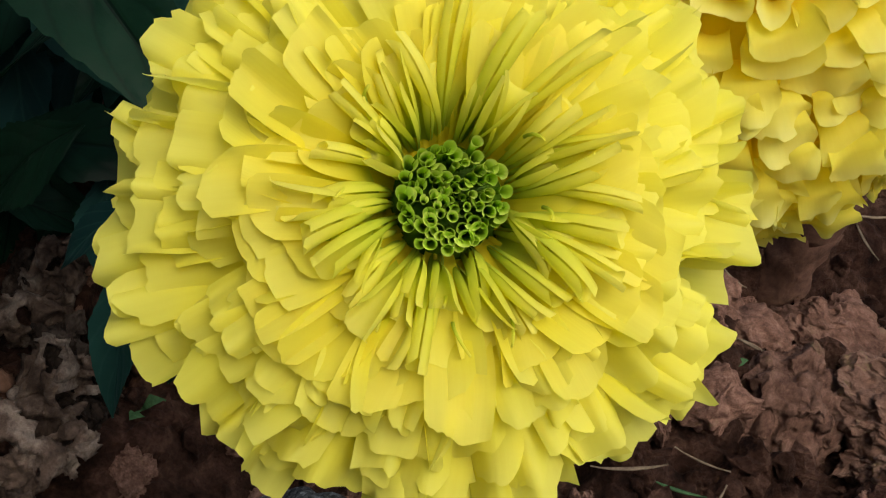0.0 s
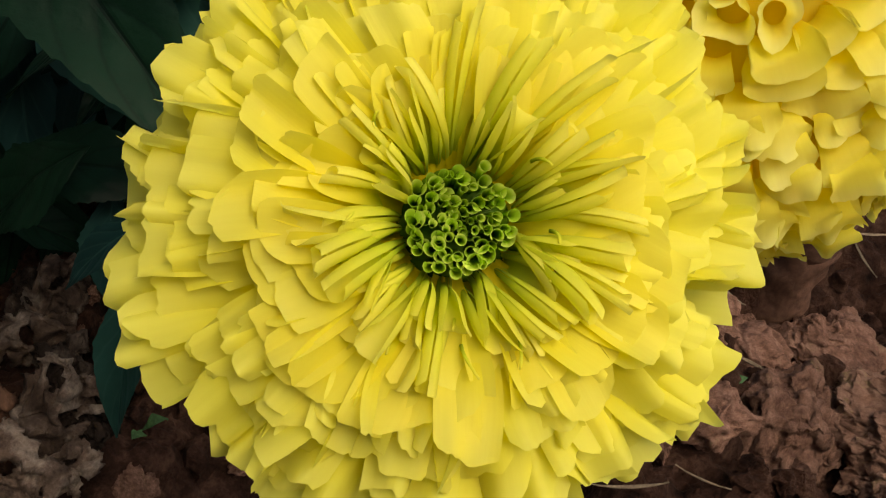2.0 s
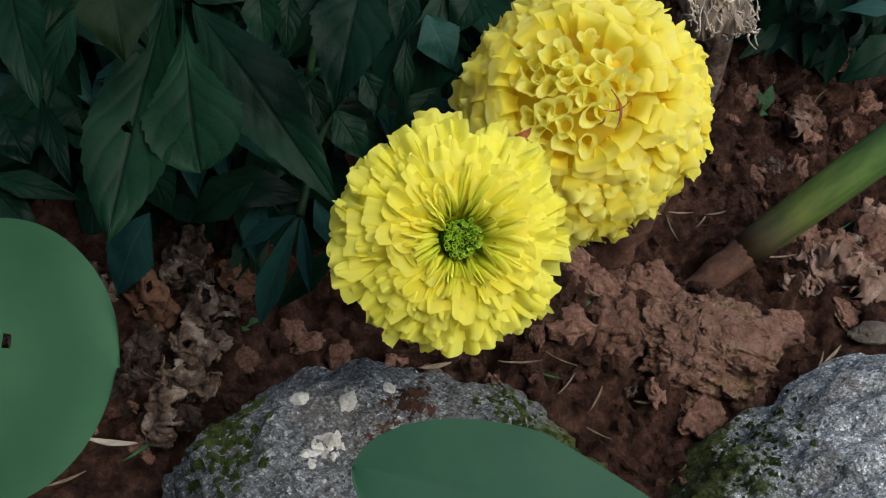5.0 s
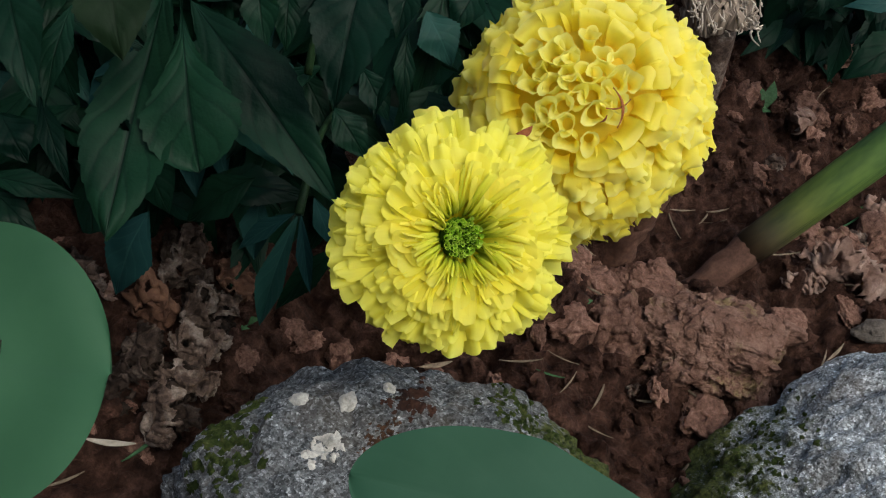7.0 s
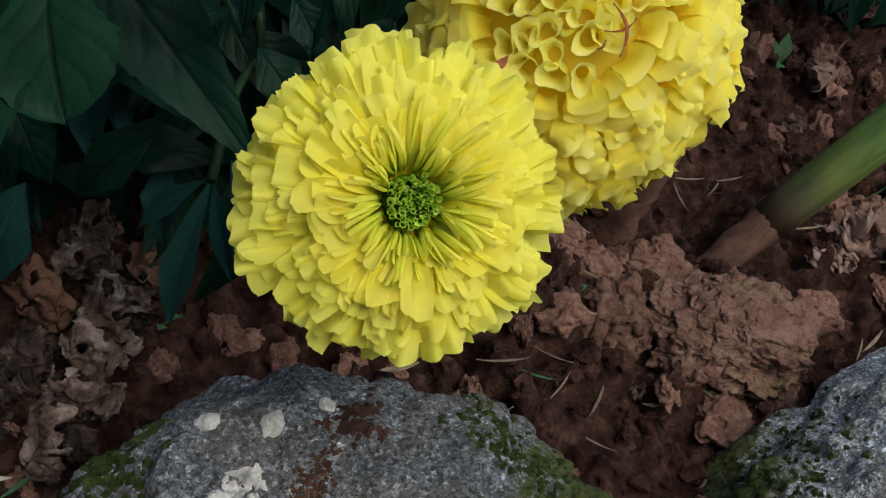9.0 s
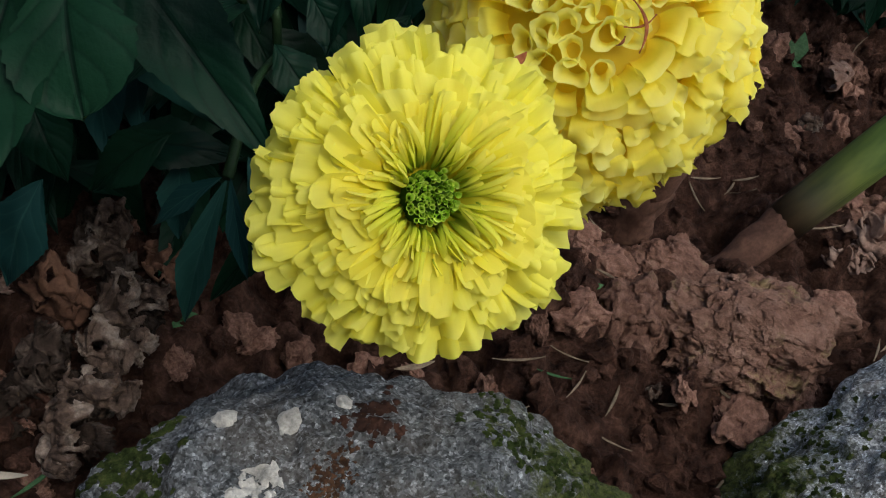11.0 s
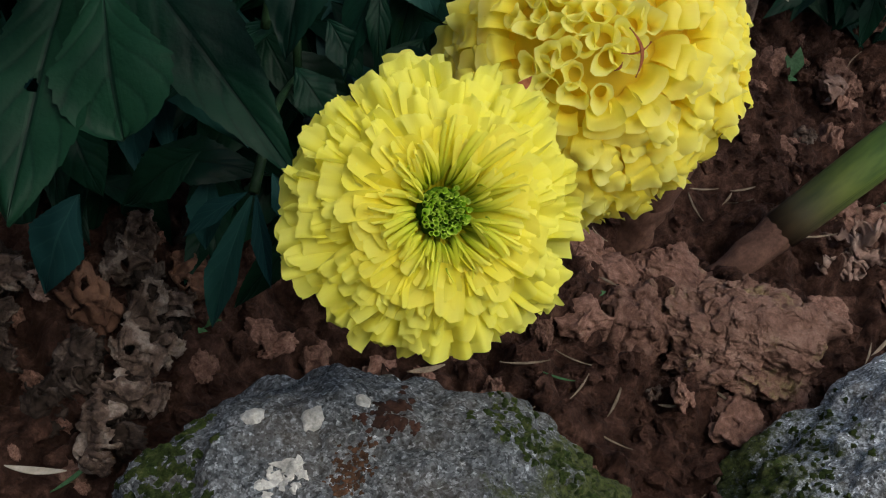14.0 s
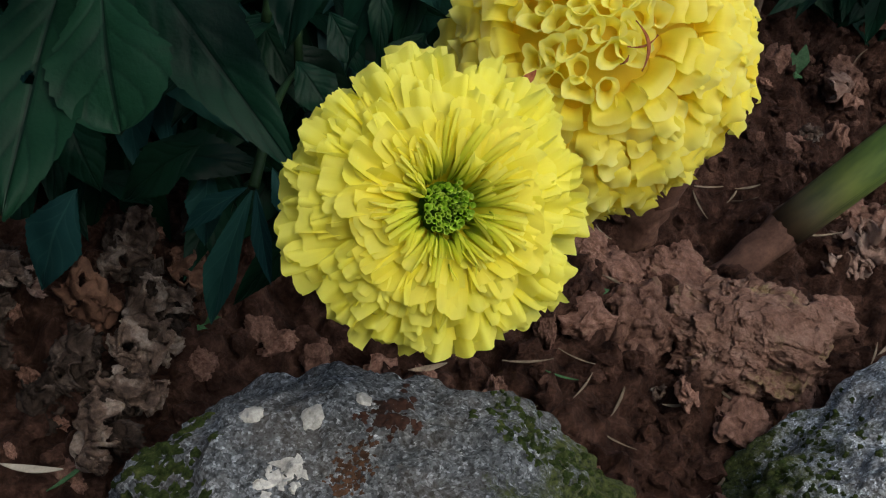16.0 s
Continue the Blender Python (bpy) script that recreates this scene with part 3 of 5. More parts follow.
V3 = np.array(VIEW.to_3x3())
scattered(stone_a, (-0.0199, -0.0972, 0.2627), (-0.0151, -0.0955, 0.2641), (-0.0545, 0.0763, -0.0827), (-0.0413, 0.0812, -0.0790), 0.0020, 18, (0.0008, 0.0022), LICHEN, "lichen_patch", 0.0003)
scattered(stone_a, (-0.0396, -0.1063, 0.2558), (-0.0343, -0.0964, 0.2634), (-0.1081, 0.0516, -0.1014), (-0.0937, 0.0787, -0.0808), 0.0058, 90, (0.0006, 0.0018), MOSS, "moss_patch", 0.0003)
scattered(stone_a, (-0.0053, -0.0872, 0.2703), (0.0007, -0.0878, 0.2698), (-0.0147, 0.1038, -0.0618), (0.0016, 0.1020, -0.0632), 0.0026, 64, (0.0005, 0.0014), RUST, "rust_patch", 0.0002)
scattered(stone_a, (0.0125, -0.0853, 0.2717), (0.0334, -0.0950, 0.2643), (0.0340, 0.1089, -0.0580), (0.0909, 0.0824, -0.0782), 0.0026, 130, (0.0005, 0.0013), MOSS, "moss_patch", 0.0005)
scattered(stone_b, (0.0588, -0.0932, 0.2657), (0.0677, -0.0828, 0.2735), (0.1601, 0.0875, -0.0744), (0.1846, 0.1156, -0.0531), 0.0048, 130, (0.0006, 0.0015), MOSS, "moss_patch", 0.0006)

scattered(stone_a, (-0.0431, -0.0737, 0.2172), (-0.0337, -0.0645, 0.2241), (-0.142, 0.0954, -0.1555), (-0.114, 0.123, -0.1349), 0.0024, 80, (0.0006, 0.0016), MOSS, "moss_patch", 0.0005)
scattered(stone_a, (-0.0048, -0.0665, 0.2223), (-0.0078, -0.0726, 0.2177), (-0.0272, 0.117, -0.1402), (-0.0361, 0.0987, -0.1539), 0.0042, 120, (0.0003, 0.0008), OCHRE, "rust_patch", 0.0002)
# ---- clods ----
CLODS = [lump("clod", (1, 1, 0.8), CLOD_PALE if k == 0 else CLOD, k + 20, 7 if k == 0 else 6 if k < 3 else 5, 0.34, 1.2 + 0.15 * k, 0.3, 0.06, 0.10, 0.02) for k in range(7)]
for k, me in enumerate(CLODS):
    o = Vector((k * 2.9, 1.1, k * 4.3))
    for v in me.vertices:
        for rate, far in ((1.5, 0.26 if k else 0.16), (4.2, 0.045 if k > 2 else 0.12), (10, 0.016 if k > 2 else 0.055), (24, 0.03 if k < 3 else 0.0), (50, 0.012 if k == 0 else 0.0)):
            v.co += noise.noise_vector(v.co * rate + o) * far
        top = 0.55 + 0.10 * v.co.x - 0.08 * v.co.y + 0.10 * noise.noise(v.co * 2.2 + o)
        if k == 0 and v.co.z > top:
            v.co.z = top + 0.45 * (v.co.z - top)


def clod(place, size, kind, turn, squash=0.75):
    ob = new("soil_clod", CLODS[kind])
    ob.matrix_world = Matrix.Translation(place) @ pose(0, 0, 0, *turn) @ Matrix.Diagonal((size, size * 0.85, size * squash, 1))
    return tagged(ob, "lumpy clod of dry red-brown soil", "soil clod", "soil clods")


clod(on_soil(0.1264, 0.1063, 0.006), 0.0295, 0, (24, 4, 350), 0.80)
clod(on_soil(0.1259, 0.0736, 0.002), 0.0120, 4, (-4, -4, 239), 0.60)
clod(on_soil(0.1493, 0.0872, 0.002), 0.0105, 5, (-23, 19, 238), 0.60)
clod(on_soil(0.0825, 0.1060, 0.0049), 0.0180, 1, (15, -21, 64), 0.80)
clod(on_soil(0.1023, 0.1481, 0.0049), 0.0194, 2, (-14, -16, 288), 0.60)
clod(on_soil(0.1728, 0.1419, 0.0023), 0.0090, 3, (18, 4, 14), 0.60)
clod(on_soil(0.2107, 0.1999, 0.0049), 0.0198, 1, (-21, -9, 155), 0.70)
clod(on_soil(0.2073, 0.3233, 0.0039), 0.0155, 2, (6, -2, 95), 0.70)
clod(on_soil(0.0615, 0.1437, 0.0024), 0.0095, 4, (-24, -20, 162), 0.70)
clod(on_soil(0.0597, 0.0972, 0.0026), 0.0102, 5, (-6, 19, 186), 0.70)
clod(on_soil(0.2435, 0.3815, 0.0037), 0.0146, 5, (4, -17, 265), 0.70)
clod(on_soil(-0.0386, 0.0653, 0.0022), 0.0067, 4, (12, 22, 283), 0.70)
clod(on_soil(-0.0489, 0.0496, 0.0023), 0.0068, 3, (-11, -10, 233), 0.60)
clod(on_soil(-0.0726, 0.0385, 0.0019), 0.0058, 2, (7, 9, 312), 0.60)
clod(on_soil(0.0759, 0.1381, 0.0031), 0.0122, 6, (-11, 21, 0), 0.70)
clod(on_soil(0.1925, 0.2141, 0.0031), 0.0123, 6, (4, -13, 169), 0.60)
clod(on_soil(0.1696, 0.2538, 0.0020), 0.0080, 3, (-16, 13, 170), 0.60)
clod(on_soil(0.2120, 0.1646, 0.0026), 0.0103, 2, (-24, -13, 254), 0.50)
clod(on_soil(0.2350, 0.2255, 0.0031), 0.0126, 3, (0, -7, 91), 0.60)
clod(on_soil(-0.0144, 0.0632, 0.0021), 0.0062, 5, (-21, 5, 237), 0.60)
clod(on_soil(-0.0569, 0.0617, 0.0020), 0.0061, 6, (1, 21, 334), 0.60)
rng = np.random.default_rng(11)
count = 0
while count < 270:
    x, y = rng.uniform(-0.16, 0.33), rng.uniform(-0.02, 0.45)
    s = 0.0025 + 0.009 * rng.random() ** 3
    count += 1
    if 0.10 < x < 0.19 and 0.12 < y < 0.21:
        continue  # bare soil round the broken stalk
    clod(on_soil(x, y, s * 0.1), s, 2 + int(rng.integers(5)), tuple(rng.uniform(0, 360, 3)))


def crumbs(count, seed):
    """The loose crumb of the bed: too many bits to count, in one mesh."""
    rng = np.random.default_rng(seed)
    kinds = []
    for k in range(10):
        bm = bmesh.new()
        bmesh.ops.create_icosphere(bm, subdivisions=2, radius=1.0)
        o = Vector((k * 5.3, 2.1, k * 1.7))
        vs = np.array([tuple(v.co * (1 + 0.8 * noise.fractal(v.co * 1.5 + o, 0.8, 2.0, 3))) for v in bm.verts])
        fs = np.array([[v.index for v in f.verts] for f in bm.faces])
        bm.free()
        kinds.append((vs, fs))
    verts, faces, base = [], [], 0
    for k in range(count):
        x, y = rng.uniform(-0.17, 0.33), rng.uniform(-0.03, 0.45)
        if noise.noise(Vector((x * 22, y * 22, 4))) < rng.uniform(-0.5, 0.3):
            continue
        s = 0.0010 + 0.0042 * rng.random() ** 2.5
        vs, fs = kinds[int(rng.integers(10))]
        turn = np.array(Euler(rng.uniform(0, 6.28, 3)).to_matrix())
        p = np.array(on_soil(x, y, s * 0.3))
        verts.append((vs * s * rng.uniform(0.6, 1.3, 3)) @ turn.T + p)
        faces.append(fs + base)
        base += len(vs)
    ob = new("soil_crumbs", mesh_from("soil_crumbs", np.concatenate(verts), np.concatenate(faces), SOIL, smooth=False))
    return tagged(ob, "loose reddish crumbs of soil strewn over the bed", "soil", kind="stuff")


crumbs(4800, 3)

# ---- marigold flowers ----


def disc_flower(place, turn, size):
    """An open marigold head: a tight green core, tubular florets, then rings of ruffled rays."""
    head = thing("marigold_flower", place, "open yellow marigold with a tight lime-green centre", "flower", "marigold flowers", turn)
    rng = np.random.default_rng(5)
    R = size
    up = np.array([0, 0, 1.0])

    def ray(name, th, rt, zt, half, mat, base=0.17, zb=-0.3, arch=0.05, droop=0.0, n=14, m=11, twist=0.16, sway=0.05, shape=(0.45, 0.72, 0.92), flow=1.25, **kw):
        out, acr = np.array([math.cos(th), math.sin(th), 0]), np.array([-math.sin(th), math.cos(th), 0])
        s = np.linspace(0, 1, n)
        rb = base + rng.uniform(-0.015, 0.015)
        bend = rng.normal(0, sway) * s**2
        r = rb + (rt - rb) * (0.35 * s + 0.65 * s**flow)
        z = zb * (1 - s) ** 2.2 + zt * (1 - (1 - s) ** 2.2) + arch * np.sin(np.pi * s) * (1 - s) - droop * s**4
        line = (r[:, None] * out + z[:, None] * up + bend[:, None] * acr) * R
        d = unit(np.gradient(line, axis=0))
        face0 = unit(np.cross(d, acr[None, :].repeat(n, 0)))
        face0 = np.where(face0[:, 2:] < 0, -face0, face0)
        tw = rng.normal(0, twist) * s
        ac = np.cos(tw)[:, None] * acr + np.sin(tw)[:, None] * face0
        fc = np.cos(tw)[:, None] * face0 - np.sin(tw)[:, None] * acr
        hw = half * R
        part(name, petal_mesh(name, line, ac, fc, widths(n, hw * shape[0], hw, shape[1], shape[2]), rng, mat, m, **kw), head)

    def rim_at(th):
        a = math.atan2(math.sin(th), math.cos(th))
        return 0.98 - 0.04 * math.cos(th) + 0.03 * math.sin(th) - 0.05 * math.exp(-(((a - 2.3) / 0.35) ** 2)) + 0.05 * math.exp(-(((a + 0.55) / 0.35) ** 2))

    # back rows, seen only round the rim
    for k in range(60):
        th = k * 2.39996 + rng.normal(0, 0.12)
        ray("petal", th, rng.uniform(0.90, 1.03) * rim_at(th), -0.28 - 0.15 * (k % 2) + rng.normal(0, 0.03), 0.125 * rng.uniform(0.8, 1.25), PETAL, zb=-0.6, droop=0.08,
            twist=0.4, cup=rng.uniform(-0.2, 0.3), ruffle=0.45, frill=0.2, blunt=rng.uniform(-0.1, 0.5), ripple=0.13, slant=0.35)
    # the face: rays of every length, longest at the rim, each lying over the tips of the next
    for k in range(215):
        f = (k + 0.5) / 215
        th = k * 2.39996 + rng.normal(0, 0.15)
        q = 0.50 + 0.50 * (1 - f) ** 0.70
        rt = q * rim_at(th) * (1 + float(np.clip(rng.normal(0, 0.035), -0.07, 0.06)))
        zt = -0.27 * max(0.0, (q - 0.5) / 0.5) ** 1.6 + 0.01 + rng.normal(0, 0.016)
        wide = min(1.0, max(0.0, (q - 0.50) / 0.3))
        ray("petal", th, rt, zt, (0.078 + 0.018 * wide) * rng.uniform(0.75, 1.3), PETAL, zb=-0.34 if q > 0.78 else -0.17, droop=0.04 * wide, n=18, m=13, shape=(0.30, 0.85, 0.95),
            twist=0.14 + 0.30 * wide, cup=0.30 - 0.5 * wide * rng.random(), ruffle=0.18 + 0.34 * wide, frill=0.10 + 0.14 * wide, blunt=rng.uniform(0.1, 0.8), ripple=0.07 + 0.08 * wide, slant=0.15 + 0.2 * wide)
    # soft inner rays that show their whole length, lime at the claw
    for k in range(54):
        th = k * 2.39996 + 0.7 + rng.normal(0, 0.14)
        rt = rng.uniform(0.40, 0.68)
        ray("petal", th, rt, 0.010 + 0.10 * (0.55 - rt) + rng.normal(0, 0.012), (0.066 + 0.03 * rt) * rng.uniform(0.8, 1.3), RAY_LIME, base=0.19, zb=-0.17, arch=0.05, sway=0.07, shape=(0.38, 0.8, 0.95), n=16, m=13,
            cup=rng.uniform(0.1, 0.5), ruffle=0.22, frill=0.10, blunt=rng.uniform(0.2, 0.9), ripple=0.08, slant=0.25)
    # tubular florets, longest towards the upper side and the sunny flank
    for k in range(50):
        f = (k + 0.5) / 50
        th = k * 2.39996 + rng.normal(0, 0.14)
        longer = 0.16 * max(0.0, math.cos(th - 0.25)) + 0.12 * max(0.0, math.cos(th - 1.5)) + 0.10 * max(0.0, math.cos(th + 1.7))
        rt = 0.26 + (0.13 + longer) * (1 - f) ** 0.8 + rng.normal(0, 0.035)
        ray("tubular_floret", th, rt, 0.055 - 0.05 * f + rng.normal(0, 0.02), 0.100 * rng.uniform(0.7, 1.2), FLORET, base=0.18, zb=-0.20, arch=rng.uniform(0.02, 0.08), sway=0.07, twist=0.0, shape=(0.36, 0.80, 0.92), m=15,
            roll=0.97, opens=rng.choice((0.0, 0.0, 0.1, 0.3)), ruffle=0.06, frill=0.03, blunt=0.2, ripple=0.10, lips=rng.uniform(0.0, 0.25), slant=0.4)
    # threads of styles that stand out between the tubes
    for k in range(14):
        th, r0 = rng.uniform(0, 6.28), rng.uniform(0.24, 0.36)
        a = np.array([math.cos(th) * r0, math.sin(th) * r0, 0.03])
        w = np.array([math.cos(th), math.sin(th), 0.0])
        e = a + w * 0.07 + np.array([rng.normal(0, 0.03), rng.normal(0, 0.03), 0.045])
        part("style", tube("style", bezier(a * R, (a + w * 0.03 + up * 0.03) * R, (e + up * 0.03) * R, e * R, 8), np.linspace(0.006, 0.004, 8) * R, FLORET, 6), head)
    bowl = [(r * math.cos(a), r * math.sin(a), z) for r, z in ((0.001, -0.13), (0.10, -0.12), (0.165, -0.17), (0.2, -0.28), (0.3, -0.26), (0.5, -0.2), (0.68, -0.32), (0.5, -0.55)) for a in np.linspace(0, 2 * math.pi, 24, endpoint=False)]
    seat = part("receptacle", mesh_from("receptacle", np.array(bowl) * R, grid_faces(8, 24, True), CORE, [(0.5, 0.15)] * len(bowl)), head)

    # the core: short green tubes packed upright, the outer ones larger with open mouths
    def core_floret(rad, th, top_z, wide, lean):
        foot = np.array([math.cos(th), math.sin(th), 0]) * rad
        top = foot * (1 + lean) + rng.normal(0, 0.006, 3) * (1, 1, 0) + up * top_z
        line = np.linspace(foot * 0.85 - up * 0.2, top, 9) * R
        d = unit(line[-1] - line[0])
        sd = unit(np.cross(d, (math.cos(th + 1), math.sin(th + 1), 0.2)))
        w = R * wide * math.pi * (0.8 + 0.25 * np.linspace(0, 1, 9) ** 3)
        part("core_floret", petal_mesh("core_floret", line, np.tile(sd, (9, 1)), np.tile(np.cross(d, sd), (9, 1)), w, rng, CORE, 14, roll=0.99, ruffle=0.07, frill=0.04, blunt=0.02, ripple=0.03, lips=rng.uniform(0.25, 0.75), slant=0.12), seat)

    for rad, count, wide, top_z in ((0.142, 26, 0.0128, 0.02), (0.114, 23, 0.0122, 0.01), (0.086, 18, 0.0110, -0.01), (0.059, 13, 0.0100, -0.03), (0.033, 8, 0.0092, -0.045), (0.009, 3, 0.0088, -0.05)):
        for k in range(count):
            core_floret(rad * rng.uniform(0.93, 1.06), (k + rng.uniform(-0.45, 0.45)) * 2 * math.pi / count, top_z + rng.normal(0, 0.022), wide * rng.uniform(0.7, 1.3), rng.uniform(-0.05, 0.16))
    cup_path = np.array([(0, 0, -0.95), (0, 0, -0.75), (0, 0, -0.62), (0, 0, -0.5)]) * R
    part("calyx", tube("calyx", cup_path, np.array([0.12, 0.3, 0.42, 0.38]) * R, STEM, 16), head)
    return head


def pompon_flower(place, turn, size):
    """A full round marigold head: cupped rays round the top, broad scalloped ones that fold back below."""
    head = thing("marigold_flower", place, "full round yellow pompon marigold with frilled petals", "flower", "marigold flowers", turn)
    rng = np.random.default_rng(9)
    R = size
    # the heart: crimped cups with open mouths
    cups = 36
    for k in range(cups):
        ph = 0.50 * math.sqrt((k + 0.3) / cups) + rng.normal(0, 0.015)
        th = k * 2.39996 + rng.normal(0, 0.15)
        d = np.array([math.sin(ph) * math.cos(th), math.sin(ph) * math.sin(th), math.cos(ph) * 0.96])
        d1 = unit(d + rng.normal(0, 0.07, 3))
        x1 = unit(np.cross(d1, (0.3, 0.8, 0.1)))
        y1 = np.cross(d1, x1)
        s, a = np.linspace(0, 1, 10)[:, None], np.linspace(0, 2 * np.pi, 22, endpoint=False)[None]
        p = rng.uniform(0, 6.28, 4)
        wide = rng.uniform(0.062, 0.098)
        crimp = 1 + s**2 * (0.20 * np.cos(2 * a + p[0]) + 0.13 * np.cos(3 * a + p[1]) + 0.05 * np.cos(7 * a + p[2]))
        r = wide * (0.35 + 0.40 * s + 0.30 * s**5) * crimp
        high = 0.70 + 0.27 * s + s**3 * (0.035 * np.cos(a + p[3]) + 0.015 * np.cos(3 * a + p[1]) + rng.normal(0, 0.012)) - 0.02 * np.clip(s - 0.9, 0, 1) * 10
        v = (high[..., None] * d + (d1 - d) * (s * 0.3)[..., None] + (r * np.cos(a))[..., None] * x1 + (r * np.sin(a))[..., None] * y1) * R
        uv = np.stack(np.broadcast_arrays(a / 6.283, s), -1).reshape(-1, 2)
        part("petal", mesh_from("petal", v.reshape(-1, 3), grid_faces(10, 22, True), PETAL_GOLD, uv), head)
    total = 480
    for k in range(total):
        f = (k + 0.5) / total
        ph = 0.50 + 1.46 * f**0.78 + rng.normal(0, 0.025)
        th = k * 2.39996 + rng.normal(0, 0.10)
        d = np.array([math.sin(ph) * math.cos(th), math.sin(ph) * math.sin(th), math.cos(ph) * 0.94])
        e1 = np.array([math.cos(ph) * math.cos(th), math.cos(ph) * math.sin(th), -math.sin(ph)])
        e2 = np.array([-math.sin(th), math.cos(th), 0])
        n, m = 14, 15
        s = np.linspace(0, 1, n)
        out = min(1.0, max(0.0, (ph - 0.20) / 0.60))
        reach = 1.0 + rng.normal(0, 0.006 + 0.014 * out)
        limb = (0.015 + 0.145 * out) * rng.uniform(0.75, 1.3)
        start = 0.72
        rise = start + (reach - start) * np.sin(np.clip(s / 0.60, 0, 1) * np.pi / 2) + (0.12 - 0.55 * max(0.0, ph - 1.0)) * limb * np.clip((s - 0.55) / 0.45, 0, 1) ** 2
        bend = limb * np.clip((s - 0.30) / 0.70, 0, 1) ** 1.3
        turn_to = math.atan2(math.sin(th), math.cos(th))
        flank = min(1.0, max(0.0, (ph - 0.5) / 0.6))
        skew = 1 - 0.06 * flank * math.exp(-(((turn_to + 0.75) / 0.45) ** 2)) + 0.06 * flank * math.exp(-(((turn_to + 1.75) / 0.35) ** 2))
        line = (d[None] * rise[:, None] + e1[None] * bend[:, None]) * (R * skew)
        full = (0.200 - 0.100 * out) * rng.uniform(0.75, 1.3) * R
        dd = unit(np.gradient(line, axis=0))
        fc = unit(np.cross(dd, np.tile(e2, (n, 1))))
        fc = np.where((fc @ (d - e1))[:, None] < 0, -fc, fc)
        tw = rng.normal(0, 0.16) * s
        ac = np.cos(tw)[:, None] * e2 + np.sin(tw)[:, None] * fc
        f2 = np.cos(tw)[:, None] * fc - np.sin(tw)[:, None] * e2
        if out < 0.8:
            kind = dict(roll=0.75 - 0.75 * out, opens=0.5, ruffle=0.12, frill=0.10, blunt=rng.uniform(1.2, 1.6), ripple=0.07, slant=0.12)
        else:
            kind = dict(cup=rng.uniform(-0.25, 0.22), ruffle=0.40, frill=0.34, blunt=rng.uniform(0.6, 1.15), ripple=0.15, slant=0.25)
        part("petal", petal_mesh("petal", line, ac, f2, widths(n, full * 0.5, full, 0.8, 0.92), rng, PETAL_GOLD, m, **kind), head)
    core = lump("receptacle", (0.84 * R, 0.84 * R, 0.80 * R), PETAL_GOLD, 4, 3, 0.05)
    part("receptacle", core, head)
    cup_path = np.array([(0, 0, -1.0), (0, 0, -0.7), (0, 0, -0.45), (0, 0, -0.3)]) * R
    part("calyx", tube("calyx", cup_path, np.array([0.1, 0.28, 0.4, 0.36]) * R, STEM, 16), head)
    return head


TURN_A = VIEW @ pose(0, 0, 0, 2, 9, 0)
TURN_B = VIEW @ pose(0, 0, 0, -6, -13, 0)
PLACE_A, PLACE_B = Vector((0.0047, -0.0011, 0.2102)), Vector((0.0417, 0.0864, 0.1762))
RA, RB = 0.0354, 0.0424
flower_a = disc_flower(PLACE_A, TURN_A, RA)
flower_b = pompon_flower(PLACE_B, TURN_B, RB)


def flower_stem(head, turn, place, size, foot):
    """The stalk from the calyx down to the soil, in the flower's own coordinates."""
    inv = (Matrix.Translation(place) @ turn).inverted()
    a = np.array((0, 0, -0.95 * size))
    d = np.array(inv @ Vector(foot))
    c = np.array(inv @ (Vector(foot) + Vector((0, 0, 0.07))))
    part("stem", tube("stem", bezier(a, a + (0, 0, -0.9 * size), c, d, 24), np.linspace(0.0021, 0.0027, 24), STEM, 10), head)


flower_stem(flower_a, TURN_A, PLACE_A, RA, on_soil(-0.03, 0.115, -0.004))
flower_stem(flower_b, TURN_B, PLACE_B, RB, on_soil(0.03, 0.20, -0.004))

# ---- leafy marigold plant behind the flowers ----
PLANT = Vector(on_soil(-0.12, 0.19, -0.003))
plant = thing("marigold_plant", PLANT, "green marigold plant with toothed leaves coloured dark for shade, some insect-eaten", "plant")
TOWARD = np.array(VIEW.to_3x3() @ Vector((0, 0.25, 1)))


def leaf(base, tip, width, mat=LEAF, tilt=(0, 0, 0), owner=None, origin=None, label="", **kw):
    o = PLANT if origin is None else origin
    me = blade("leaf", np.subtract(base, o), np.subtract(tip, o), width, TOWARD + np.array(tilt), mat, seed=int(abs(hash_of(base)) % 9999), **kw)
    return part("leaf", me, plant if owner is None else owner, label)


def hash_of(p):
    return int(p[0] * 7919e3 + p[1] * 104729e2 + p[2] * 1299709e1)


SHRUB = Vector(on_soil(0.26, 0.43, -0.003))
shrub = thing("leafy_shrub", SHRUB, "green leafy plant, coloured dark for the shaded edge of the bed", "plant")
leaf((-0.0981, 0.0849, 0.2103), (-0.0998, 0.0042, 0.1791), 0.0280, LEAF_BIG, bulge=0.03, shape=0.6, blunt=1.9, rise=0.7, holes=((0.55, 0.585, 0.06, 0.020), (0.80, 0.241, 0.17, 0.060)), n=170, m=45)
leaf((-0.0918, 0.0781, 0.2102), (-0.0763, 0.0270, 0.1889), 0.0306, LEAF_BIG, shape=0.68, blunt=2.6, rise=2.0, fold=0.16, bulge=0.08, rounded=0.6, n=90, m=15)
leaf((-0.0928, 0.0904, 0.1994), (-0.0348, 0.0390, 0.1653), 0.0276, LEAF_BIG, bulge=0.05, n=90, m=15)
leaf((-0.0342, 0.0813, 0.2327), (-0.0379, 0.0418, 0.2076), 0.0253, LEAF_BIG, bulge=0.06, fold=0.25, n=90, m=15)
